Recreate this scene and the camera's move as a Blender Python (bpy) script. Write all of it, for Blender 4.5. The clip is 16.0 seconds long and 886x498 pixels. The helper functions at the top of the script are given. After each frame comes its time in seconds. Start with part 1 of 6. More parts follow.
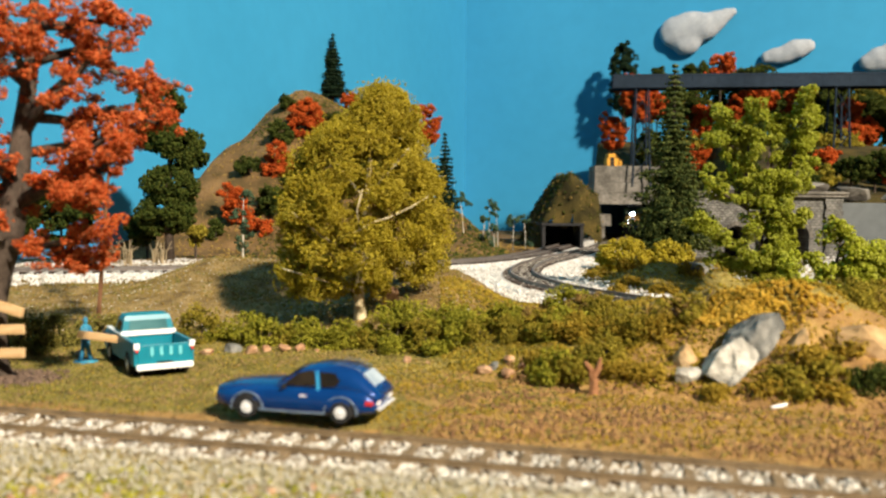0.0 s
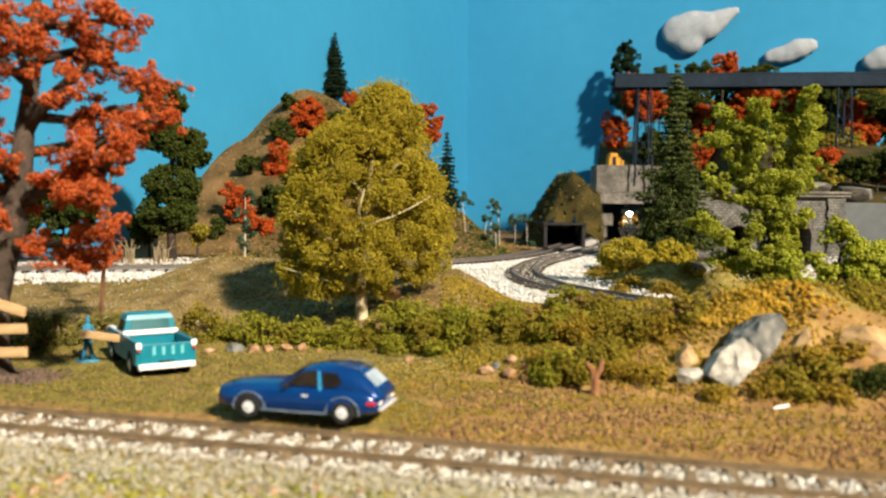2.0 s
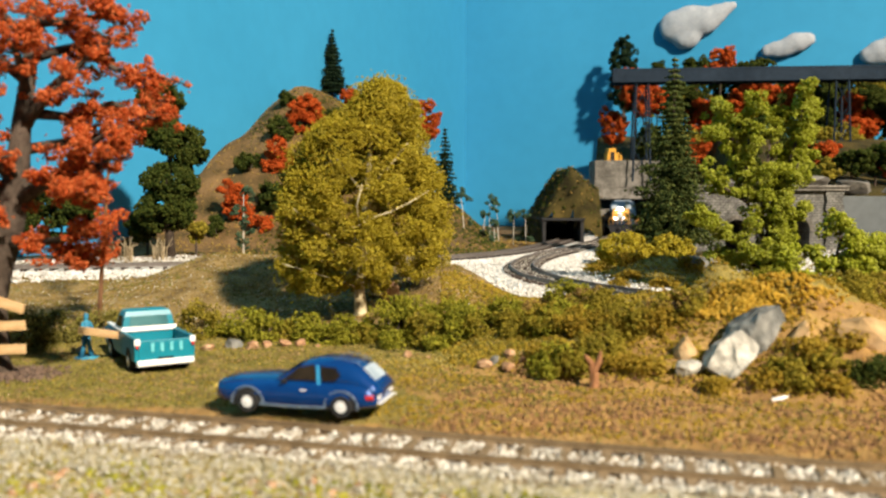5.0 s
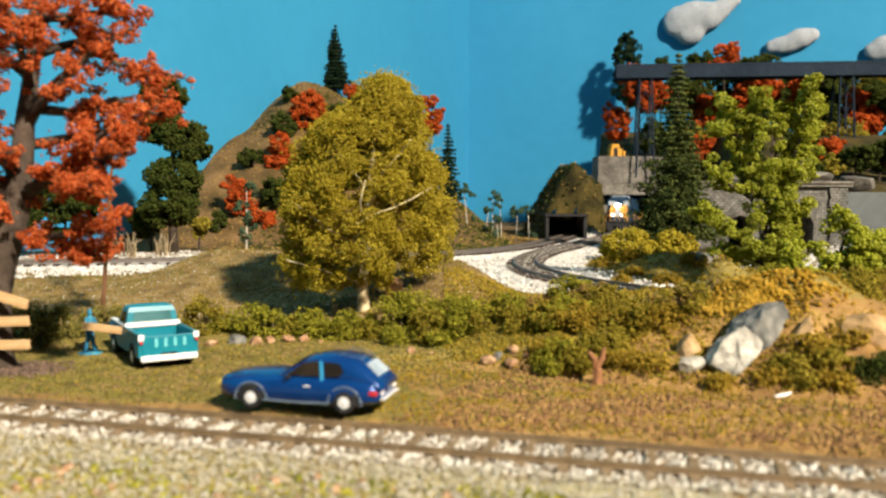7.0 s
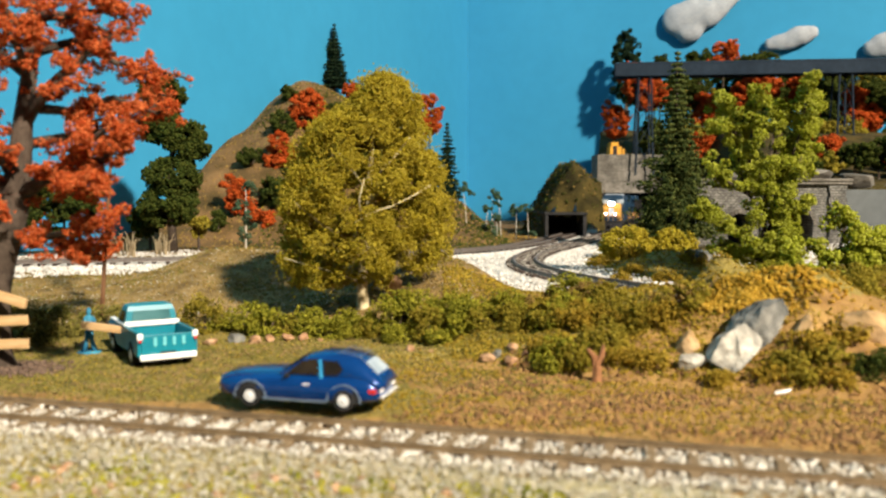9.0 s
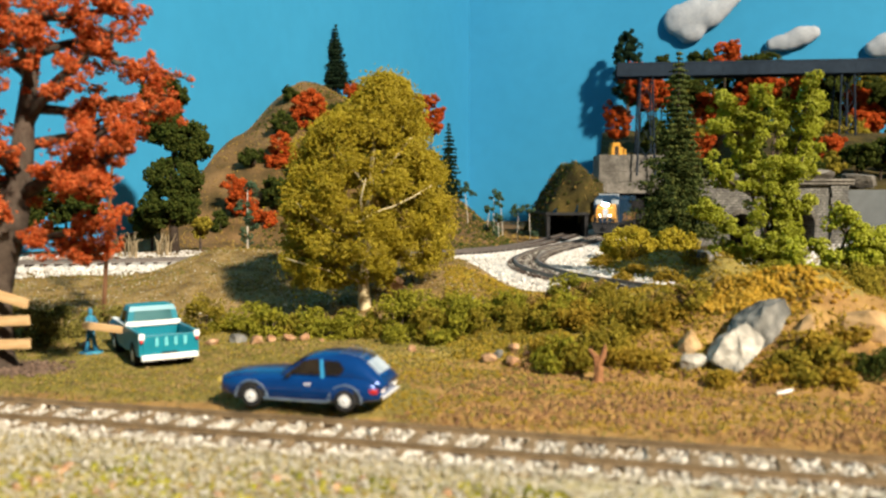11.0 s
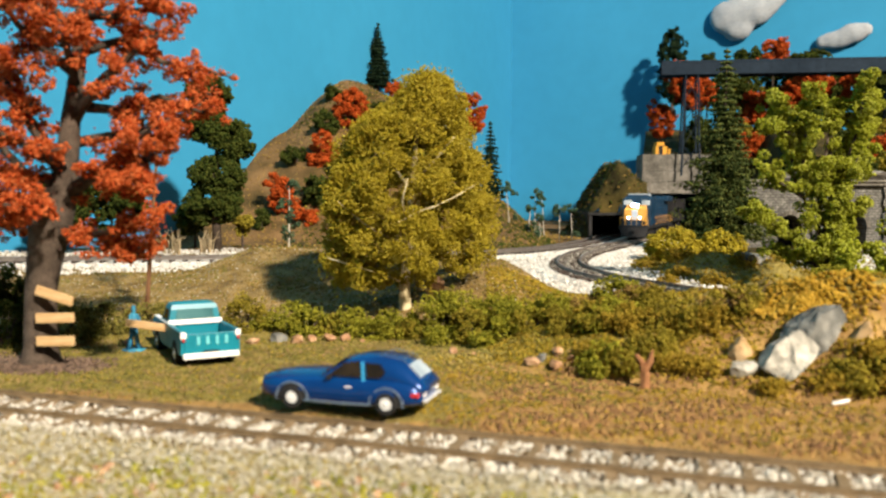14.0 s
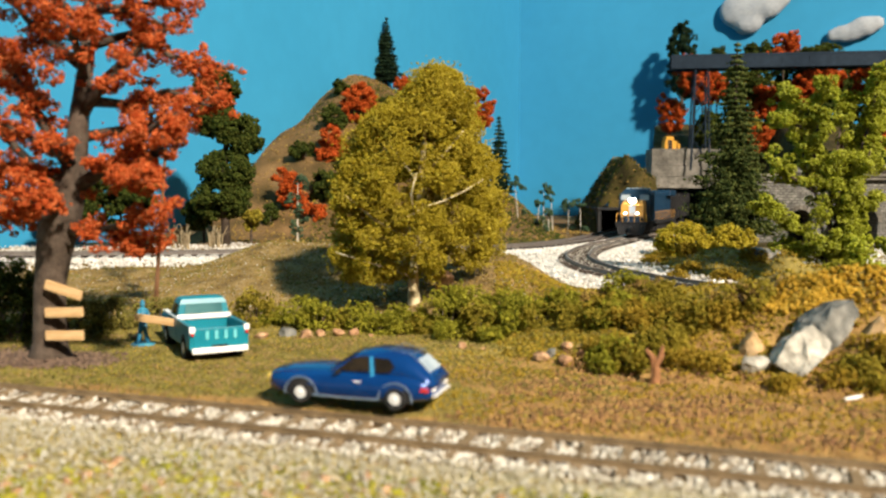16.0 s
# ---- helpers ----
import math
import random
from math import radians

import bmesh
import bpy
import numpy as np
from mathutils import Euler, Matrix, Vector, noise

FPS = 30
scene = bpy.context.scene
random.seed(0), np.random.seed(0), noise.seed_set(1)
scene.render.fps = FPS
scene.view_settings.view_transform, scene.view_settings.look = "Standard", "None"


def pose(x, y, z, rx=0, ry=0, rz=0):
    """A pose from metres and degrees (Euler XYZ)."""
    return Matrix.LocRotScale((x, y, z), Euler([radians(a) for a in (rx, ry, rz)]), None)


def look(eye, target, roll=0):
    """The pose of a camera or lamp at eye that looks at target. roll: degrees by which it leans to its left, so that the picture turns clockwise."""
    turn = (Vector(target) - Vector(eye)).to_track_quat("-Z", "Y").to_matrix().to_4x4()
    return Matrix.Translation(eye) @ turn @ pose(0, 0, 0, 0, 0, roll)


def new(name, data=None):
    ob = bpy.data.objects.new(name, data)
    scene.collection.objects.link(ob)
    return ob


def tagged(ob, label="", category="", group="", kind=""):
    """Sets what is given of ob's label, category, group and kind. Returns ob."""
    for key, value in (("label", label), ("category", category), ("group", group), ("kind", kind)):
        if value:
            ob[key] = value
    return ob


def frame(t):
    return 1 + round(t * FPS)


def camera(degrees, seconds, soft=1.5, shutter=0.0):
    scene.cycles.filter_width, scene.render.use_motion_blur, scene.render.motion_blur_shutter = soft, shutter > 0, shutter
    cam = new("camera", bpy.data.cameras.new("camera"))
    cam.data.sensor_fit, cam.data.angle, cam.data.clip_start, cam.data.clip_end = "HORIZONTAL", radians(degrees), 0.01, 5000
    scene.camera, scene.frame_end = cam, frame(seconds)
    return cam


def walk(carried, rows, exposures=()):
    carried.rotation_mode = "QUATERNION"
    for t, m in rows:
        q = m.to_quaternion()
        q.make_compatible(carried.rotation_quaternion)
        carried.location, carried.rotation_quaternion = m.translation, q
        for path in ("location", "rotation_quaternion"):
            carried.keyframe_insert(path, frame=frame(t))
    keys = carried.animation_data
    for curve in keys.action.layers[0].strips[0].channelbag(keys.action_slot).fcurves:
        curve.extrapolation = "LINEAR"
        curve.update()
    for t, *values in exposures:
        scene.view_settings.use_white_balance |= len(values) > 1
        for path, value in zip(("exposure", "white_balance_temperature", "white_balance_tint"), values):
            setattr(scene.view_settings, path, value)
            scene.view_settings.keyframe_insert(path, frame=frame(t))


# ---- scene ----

CM = 0.01          # lengths below are in centimetres: a model railway of scale 1:87
cam = camera(55.1, 16.0, soft=2.4)
# the lens focuses on the far half of the layout
cam.data.dof.use_dof = True
cam.data.dof.focus_distance = 0.64
cam.data.dof.aperture_fstop = 19.0
PATH = [
    # seconds, x, y, z in cm, pitch, roll, yaw
    (0, -0.035, -0.047, 6.390, -2.812, -0.407, -0.201),
    (0.5, -0.038, -0.068, 6.393, -2.564, -0.336, -0.176),
    (1, -0.044, -0.090, 6.422, -2.487, -0.376, -0.122),
    (1.5, -0.044, -0.021, 6.412, -2.742, -0.454, -0.030),
    (2, -0.042, -0.052, 6.436, -2.888, -0.493, -0.078),
    (2.5, -0.049, -0.088, 6.397, -2.912, -0.452, -0.238),
    (3, -0.021, -0.131, 6.417, -2.935, -0.393, -0.386),
    (3.5, -0.030, -0.100, 6.385, -2.931, -0.396, -0.279),
    (4, 0.005, -0.084, 6.334, -2.902, -0.099, -0.274),
    (6.5, -0.019, -0.011, 6.338, -3.447, -0.206, 0.004),
    (7, -0.020, -0.034, 6.342, -3.380, -0.168, 0.035),
    (7.5, -0.026, -0.009, 6.340, -3.315, -0.184, 0.032),
    (8, -0.022, -0.006, 6.340, -3.391, -0.212, 0.056),
    (8.5, -0.014, -0.003, 6.333, -3.547, -0.114, 0.037),
    (9, -0.000, -0.002, 6.300, -3.450, 0.000, -0.001),
    (11.5, 0.010, 0.016, 6.279, -3.409, 0.053, 0.206),
    (12, -0.064, 0.269, 6.333, -3.563, -0.328, 1.329),
    (12.5, -0.095, 0.354, 6.366, -3.588, -0.495, 1.969),
    (13, -0.097, 0.400, 6.369, -3.353, -0.367, 2.417),
    (13.5, -0.112, 0.490, 6.337, -3.365, -0.359, 2.659),
    (14, -0.113, 0.500, 6.334, -3.502, -0.300, 2.807),
    (14.5, -0.125, 0.533, 6.346, -3.790, -0.360, 2.919),
    (15, -0.136, 0.585, 6.332, -3.757, -0.338, 3.141),
    (15.5, -0.125, 0.598, 6.334, -3.966, -0.306, 3.280),
    (16, -0.147, 0.631, 6.310, -3.849, -0.271, 3.364),
]
walk(cam, [(t, pose(x * CM, y * CM, z * CM, 90 + p, r, w)) for t, x, y, z, p, r, w in PATH])

# ---- light: one bright work lamp in front of the layout, an even world glow added for the room's bounced light ----
world = bpy.data.worlds.new("room_bounce_glow")
scene.world = world
world.use_nodes = True
world.node_tree.nodes["Background"].inputs[0].default_value = (1.0, 0.95, 0.9, 1)
world.node_tree.nodes["Background"].inputs[1].default_value = 0.075
lamp_data = bpy.data.lights.new("work_lamp", "AREA")
lamp_data.shape = "DISK"
lamp_data.size = 0.36
lamp_data.energy = 670.0
lamp_data.color = (1.0, 0.89, 0.72)
lamp = new("work_lamp", lamp_data)
lamp.matrix_world = look((3.2, -4.1, 3.96), (0, 0.6, 0))
scene.view_settings.exposure = 0.9


# ---- materials ----
def srgb(h):
    c = [int(h[i:i + 2], 16) / 255 for i in (0, 2, 4)]
    return tuple(v / 12.92 if v <= 0.04045 else ((v + 0.055) / 1.055) ** 2.4 for v in c) + (1,)


def mat(name, colors, scale=300.0, rough=0.9, bump=0.0, metal=0.0, fine=None, vary=0.0, coat=0.0, island=False, stretch=None, leafy=0.0):
    """Noise over a ramp of colours (linear RGB), a finer noise on top, and fine relief."""
    m = bpy.data.materials.new(name)
    m.use_nodes = True
    n, l = m.node_tree.nodes, m.node_tree.links
    b = n["Principled BSDF"]
    b.inputs["Roughness"].default_value = rough
    b.inputs["Metallic"].default_value = metal
    b.inputs["Coat Weight"].default_value = coat
    b.inputs["Specular IOR Level"].default_value = 0.5 if rough < 0.6 else 0.2
    co = n.new("ShaderNodeTexCoord")
    src = co.outputs["Object"]
    if stretch:
        mp = n.new("ShaderNodeMapping")
        mp.inputs["Scale"].default_value = stretch
        l.new(src, mp.inputs[0])
        src = mp.outputs[0]
    tx = n.new("ShaderNodeTexNoise")
    tx.inputs["Scale"].default_value = scale
    tx.inputs["Detail"].default_value = 5
    l.new(src, tx.inputs["Vector"])
    ramp = n.new("ShaderNodeValToRGB")
    el = ramp.color_ramp.elements
    k = len(colors)
    while len(el) < k:
        el.new(0.5)
    for i, c in enumerate(colors):
        el[i].position = 0.5 if k == 1 else 0.3 + 0.4 * i / (k - 1)
        el[i].color = tuple(c)[:3] + (1,)
    if island:
        geo = n.new("ShaderNodeNewGeometry")
        mth = n.new("ShaderNodeMath")
        mth.operation = "MULTIPLY_ADD"
        l.new(geo.outputs["Random Per Island"], mth.inputs[0])
        mth.inputs[1].default_value = 0.45
        mx = n.new("ShaderNodeMath")
        mx.operation = "MULTIPLY_ADD"
        l.new(tx.outputs["Fac"], mx.inputs[0])
        mx.inputs[1].default_value = 0.55
        mx.inputs[2].default_value = 0.0
        l.new(mx.outputs[0], mth.inputs[2])
        l.new(mth.outputs[0], ramp.inputs[0])
    else:
        l.new(tx.outputs["Fac"], ramp.inputs[0])
    out = ramp.outputs[0]
    f2 = n.new("ShaderNodeTexNoise")
    f2.inputs["Scale"].default_value = fine or scale * 7
    f2.inputs["Detail"].default_value = 4
    l.new(src, f2.inputs["Vector"])
    if vary:
        hsv = n.new("ShaderNodeHueSaturation")
        mr = n.new("ShaderNodeMapRange")
        mr.inputs["From Min"].default_value, mr.inputs["From Max"].default_value = 0.3, 0.7
        mr.inputs["To Min"].default_value, mr.inputs["To Max"].default_value = 1 - vary, 1 + vary
        l.new(f2.outputs["Fac"], mr.inputs["Value"])
        l.new(mr.outputs[0], hsv.inputs["Value"])
        l.new(out, hsv.inputs["Color"])
        out = hsv.outputs[0]
    l.new(out, b.inputs["Base Color"])
    if leafy:
        tr = n.new("ShaderNodeBsdfTranslucent")
        l.new(out, tr.inputs["Color"])
        mx2 = n.new("ShaderNodeMixShader")
        mx2.inputs[0].default_value = leafy
        l.new(b.outputs[0], mx2.inputs[1])
        l.new(tr.outputs[0], mx2.inputs[2])
        l.new(mx2.outputs[0], n["Material Output"].inputs["Surface"])
    if bump:
        bp = n.new("ShaderNodeBump")
        bp.inputs["Strength"].default_value = bump
        bp.inputs["Distance"].default_value = 0.0015
        l.new(f2.outputs["Fac"], bp.inputs["Height"])
        l.new(bp.outputs[0], b.inputs["Normal"])
    return m


def glow(name, color, strength):
    m = bpy.data.materials.new(name)
    m.use_nodes = True
    b = m.node_tree.nodes["Principled BSDF"]
    b.inputs["Base Color"].default_value = (*color, 1)
    b.inputs["Emission Color"].default_value = (*color, 1)
    b.inputs["Emission Strength"].default_value = strength
    return m


M_TURF = mat("turf", [(0.12, 0.085, 0.028), (0.2, 0.155, 0.042), (0.27, 0.205, 0.055), (0.2, 0.125, 0.055)], 60, 1, 0.6, vary=0.35, fine=900)
M_SLOPE = mat("slope_earth", [(0.11, 0.07, 0.026), (0.22, 0.145, 0.052), (0.33, 0.225, 0.095)], 70, 1, 0.6, vary=0.35, fine=1000)
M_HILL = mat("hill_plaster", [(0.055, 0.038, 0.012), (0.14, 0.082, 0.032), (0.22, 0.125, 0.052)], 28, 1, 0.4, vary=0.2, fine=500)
# tone lowered so that shade over the far hills lies in the ground's colour
M_DARKHILL = mat("shaded_wooded_ground", [(0.02, 0.016, 0.005), (0.05, 0.038, 0.01), (0.08, 0.055, 0.014)], 40, 1, 0.6, vary=0.35, fine=600)
M_NEAR = mat("near_ballast_bed", [(0.36, 0.29, 0.12), (0.48, 0.42, 0.25), (0.58, 0.53, 0.4)], 120, 1, 0.6, vary=0.3, fine=900)
M_DIRT = mat("road_dirt", [(0.2, 0.11, 0.04), (0.31, 0.18, 0.06), (0.38, 0.235, 0.08)], 90, 1, 0.4, vary=0.25, fine=1200)
M_CHIPS = mat("white_ballast", [(0.48, 0.43, 0.38), (0.72, 0.68, 0.62), (0.84, 0.81, 0.77)], 300, 0.95, 0.3, vary=0.15, island=True)
M_CHIPS_D = mat("grey_ballast", [(0.26, 0.22, 0.18), (0.5, 0.45, 0.37), (0.76, 0.72, 0.65)], 300, 0.95, 0.3, vary=0.2, island=True)
M_BED = mat("pale_roadbed", [(0.5, 0.46, 0.41), (0.7, 0.66, 0.6)], 300, 1, 0.6, vary=0.3)
M_CHIPS_W = mat("cream_ballast", [(0.36, 0.3, 0.19), (0.49, 0.44, 0.33), (0.63, 0.59, 0.5)], 300, 0.95, 0.3, vary=0.2, island=True)
M_ROADBED = mat("roadbed", [(0.17, 0.11, 0.06), (0.27, 0.18, 0.1)], 300, 1, 0.5, vary=0.3)
M_TIE = mat("tie_brown", [(0.035, 0.025, 0.02), (0.075, 0.055, 0.045)], 300, 0.9, 0.2, vary=0.2)
M_TIE_F = mat("dusty_tie", [(0.16, 0.11, 0.06), (0.27, 0.19, 0.11)], 300, 0.95, 0.3, vary=0.25)
M_RAIL = mat("rusty_rail", [(0.12, 0.082, 0.045), (0.21, 0.145, 0.08)], 200, 0.6, 0.1, vary=0.2)
M_RAIL_D = mat("dark_rail", [(0.13, 0.11, 0.1), (0.21, 0.18, 0.16)], 200, 0.45, 0.1, 0.4)
M_BLUE = mat("backdrop_blue", [(0.029, 0.235, 0.425), (0.036, 0.262, 0.465)], 3, 0.75, 0.06, vary=0.03, fine=40)
M_ROOM = mat("room_paint", [(0.55, 0.53, 0.5), (0.6, 0.58, 0.55)], 3, 0.9, 0.05)
M_COTTON = mat("cotton_wool", [(0.3, 0.32, 0.35), (0.37, 0.385, 0.41)], 60, 1, 0.8, vary=0.08, fine=300)
M_ROCK = mat("plaster_rock", [(0.13, 0.12, 0.1), (0.33, 0.31, 0.27), (0.58, 0.55, 0.48)], 60, 0.9, 0.8, vary=0.3, fine=300)
M_STONE = mat("field_stone", [(0.20, 0.10, 0.05), (0.42, 0.24, 0.13), (0.55, 0.38, 0.24)], 100, 0.95, 0.5, vary=0.2)
M_WALLSTONE = mat("carved_stone", [(0.07, 0.062, 0.052), (0.15, 0.135, 0.115), (0.24, 0.215, 0.185)], 50, 0.95, 0.5, vary=0.25, fine=400)
M_BARK = mat("grey_bark", [(0.045, 0.032, 0.024), (0.115, 0.085, 0.065)], 200, 1, 0.6, vary=0.25)
M_BARK_W = mat("pale_bark", [(0.42, 0.33, 0.18), (0.74, 0.63, 0.4)], 200, 0.95, 0.4, vary=0.2)
M_BARK_T = mat("twig_tan", [(0.30, 0.22, 0.13), (0.42, 0.33, 0.2)], 200, 0.95, 0.3, vary=0.2)
M_RED = mat("autumn_foam", [(0.56, 0.09, 0.02), (0.72, 0.165, 0.04), (0.84, 0.27, 0.09)], 120, 1, 0.2, island=True, vary=0.15, leafy=0.5)
M_RED_D = mat("rust_foam", [(0.4, 0.06, 0.01), (0.66, 0.12, 0.02), (0.76, 0.175, 0.035)], 90, 1, 0.2, island=True, vary=0.15, leafy=0.5)
M_YEL = mat("olive_gold_foam", [(0.40, 0.31, 0.02), (0.52, 0.415, 0.03), (0.63, 0.51, 0.07)], 90, 1, 0.2, island=True, vary=0.15, leafy=0.45)
M_LIME = mat("lime_foam", [(0.32, 0.34, 0.022), (0.47, 0.49, 0.045), (0.6, 0.61, 0.11)], 90, 1, 0.2, island=True, vary=0.15, leafy=0.55)
M_GREEN = mat("green_foam", [(0.03, 0.05, 0.008), (0.075, 0.1, 0.015), (0.125, 0.14, 0.025)], 120, 1, 0.2, island=True, vary=0.15, leafy=0.5)
M_MOSS = mat("moss_foam", [(0.22, 0.18, 0.02), (0.4, 0.32, 0.035), (0.54, 0.43, 0.06)], 120, 1, 0.2, island=True, vary=0.2, leafy=0.5)
M_OCHRE = mat("ochre_foam", [(0.32, 0.22, 0.022), (0.47, 0.325, 0.036), (0.58, 0.41, 0.06)], 120, 1, 0.2, island=True, vary=0.2, leafy=0.5)
M_GREEN_L = mat("fresh_moss_foam", [(0.2, 0.205, 0.02), (0.4, 0.38, 0.035), (0.56, 0.51, 0.06)], 120, 1, 0.2, island=True, vary=0.2, leafy=0.5)
M_OLIVE = mat("olive_turf", [(0.1, 0.09, 0.018), (0.175, 0.155, 0.03), (0.25, 0.21, 0.045)], 120, 1, 0.2, island=True, vary=0.2)
M_PURPLE = mat("purple_brown_turf", [(0.16, 0.078, 0.042), (0.29, 0.155, 0.065), (0.41, 0.25, 0.09)], 120, 1, 0.2, island=True, vary=0.2)
M_MULCH = mat("dark_mulch", [(0.1, 0.065, 0.048), (0.21, 0.14, 0.1)], 150, 1, 0.3, island=True, vary=0.2)
M_DRYGRASS = mat("dry_grass", [(0.22, 0.16, 0.03), (0.38, 0.28, 0.06), (0.50, 0.40, 0.14)], 120, 1, 0.2, island=True, vary=0.2)
M_DIRTC = mat("dust_crumbs", [(0.2, 0.13, 0.05), (0.34, 0.23, 0.1)], 200, 1, 0.2, island=True, vary=0.2)
M_ORANGE = mat("orange_turf", [(0.44, 0.26, 0.022), (0.62, 0.39, 0.045), (0.74, 0.5, 0.09)], 120, 1, 0.2, island=True, vary=0.2, leafy=0.5)
M_BROWNF = mat("brown_foam", [(0.15, 0.09, 0.025), (0.27, 0.17, 0.042), (0.37, 0.245, 0.065)], 120, 1, 0.2, island=True, vary=0.2)
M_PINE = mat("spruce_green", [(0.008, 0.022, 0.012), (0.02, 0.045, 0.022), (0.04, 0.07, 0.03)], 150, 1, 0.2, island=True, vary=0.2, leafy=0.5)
# lighter copy of the spruce green, with the lamp's light put into its colour
M_PINE_LIT = mat("lit_spruce_green", [(0.045, 0.07, 0.018), (0.1, 0.13, 0.034), (0.18, 0.2, 0.05)], 150, 1, 0.2, island=True, vary=0.2, leafy=0.5)
M_TEAL = mat("grey_green_foam", [(0.06, 0.11, 0.06), (0.13, 0.2, 0.11)], 150, 1, 0.2, island=True, vary=0.2, leafy=0.5)


# ---- building helpers ----
def link(name, me, parent=None, label="", material=None, smooth=False):
    if material is not None and not me.materials:
        me.materials.append(material)
    if smooth:
        me.polygons.foreach_set("use_smooth", [True] * len(me.polygons))
    ob = new(name, me)
    ob.parent = parent
    if label:
        tagged(ob, label)
    return ob


def part(name, bm, material, parent=None, label="", smooth=False):
    """One mesh object from a bmesh in centimetres."""
    bm.normal_update()
    me = bpy.data.meshes.new(name)
    for v in bm.verts:
        v.co *= CM
    bm.to_mesh(me)
    bm.free()
    return link(name, me, parent, label, material, smooth)


def part_np(name, verts, faces, material, parent=None, label="", smooth=False):
    me = bpy.data.meshes.new(name)
    me.from_pydata((np.asarray(verts) * CM).tolist(), [], faces if isinstance(faces, list) else faces.tolist())
    me.update()
    return link(name, me, parent, label, material, smooth)


def thing(name, x, y, z, rz=0, label="", category="", group="", kind="", rx=0, ry=0):
    ob = new(name)
    ob.empty_display_size = 0.01
    ob.matrix_basis = pose(x * CM, y * CM, z * CM, rx, ry, rz)
    return tagged(ob, label, category, group, kind)


def box(bm, x0, y0, z0, x1, y1, z1, bevel=0.0):
    m = Matrix.Translation(((x0 + x1) / 2, (y0 + y1) / 2, (z0 + z1) / 2)) @ Matrix.Diagonal((x1 - x0, y1 - y0, z1 - z0, 1))
    vs = bmesh.ops.create_cube(bm, size=1, matrix=m)["verts"]
    if bevel:
        es = list({e for v in vs for e in v.link_edges})
        bmesh.ops.bevel(bm, geom=es, offset=bevel, segments=2, affect="EDGES", profile=0.6)


def tube(bm, pts, radii, seg=7, cap=True):
    pts = [Vector(p) for p in pts]
    rings = []
    for i, p in enumerate(pts):
        d = (pts[min(i + 1, len(pts) - 1)] - pts[max(i - 1, 0)]).normalized()
        a = d.orthogonal().normalized() if abs(d.z) < 0.9 else (Vector((1, 0, 0)) - d * d.x).normalized()
        b = d.cross(a)
        rings.append([bm.verts.new(p + radii[i] * (a * math.cos(6.2832 * k / seg) + b * math.sin(6.2832 * k / seg))) for k in range(seg)])
    for r0, r1 in zip(rings, rings[1:]):
        for k in range(seg):
            bm.faces.new((r0[k], r0[(k + 1) % seg], r1[(k + 1) % seg], r1[k]))
    if cap:
        bm.faces.new(rings[0][::-1])
        bm.faces.new(rings[-1])


def cyl(bm, p0, p1, r, seg=16, r1=None):
    tube(bm, [p0, p1], [r, r if r1 is None else r1], seg)


OCTA = np.array([(1, 0, 0), (-1, 0, 0), (0, 1, 0), (0, -1, 0), (0, 0, 1), (0, 0, -1)], float)
OCTF = np.array([(0, 2, 4), (2, 1, 4), (1, 3, 4), (3, 0, 4), (2, 0, 5), (1, 2, 5), (3, 1, 5), (0, 3, 5)])


TETRA = np.array([(0, 0, 1.1), (0.95, 0, -0.4), (-0.5, 0.85, -0.4), (-0.5, -0.85, -0.4)], float)
TETF = np.array([(0, 1, 2), (0, 2, 3), (0, 3, 1), (1, 3, 2)])


def crumbs(points, sizes, rng, flat=1.0, fine=False):
    """Small irregular eight-sided crumbs at the points, as vertices and faces."""
    n = len(points)
    base, tri = (TETRA, TETF) if fine else (OCTA, OCTF)
    k = len(base)
    v = base[None] * rng.uniform(0.55, 1.25, (n, k, 1)) + rng.normal(0, 0.18, (n, k, 3))
    a = rng.uniform(0, 6.283, (n, 3))
    for i, (p, q) in enumerate(((1, 2), (0, 2), (0, 1))):
        c, s = np.cos(a[:, i:i + 1]), np.sin(a[:, i:i + 1])
        vp, vq = v[..., p].copy(), v[..., q].copy()
        v[..., p], v[..., q] = vp * c - vq * s, vp * s + vq * c
    v[..., 2] *= flat
    v = v * np.asarray(sizes).reshape(-1, 1, 1) + np.asarray(points)[:, None]
    f = tri[None] + k * np.arange(n)[:, None, None]
    return v.reshape(-1, 3), f.reshape(-1, 3)


def shell(rng, n, c, r, inner=0.55):
    """Points in the outer part of an ellipsoid."""
    d = rng.normal(size=(n, 3))
    d /= np.linalg.norm(d, axis=1)[:, None]
    return np.asarray(c) + d * np.asarray(r) * rng.uniform(inner, 1, (n, 1)) ** 0.6


def sm(a, b, x):
    t = np.clip((x - a) / (b - a), 0, 1)
    return t * t * (3 - 2 * t)


def fnoise(x, y, s, k=0.0):
    """A cheap smooth pseudo-noise, about -1 to 1."""
    return (np.sin(x * s + 1.3 * np.sin(y * s * 0.8 + k)) + np.sin(y * s * 1.27 + 1.7 * np.sin(x * s * 0.63 + 2 * k)) + 0.6 * np.sin((x + y) * s * 2.1 + k)) / 2.6


# ---- the plan ----
MAIN = [(62, 232), (42, 172), (28.5, 133), (21.5, 112), (14.7, 93), (9.4, 79), (7.0, 70), (6.15, 62.5), (7.0, 54.3), (10.0, 46.5), (15, 39.5), (23, 35), (34, 32), (60, 29)]
BRANCH = [(24, 140), (16.2, 112), (9.5, 91), (4.0, 80), (-3, 73.5), (-13, 69), (-26, 65), (-45, 61), (-80, 57)]
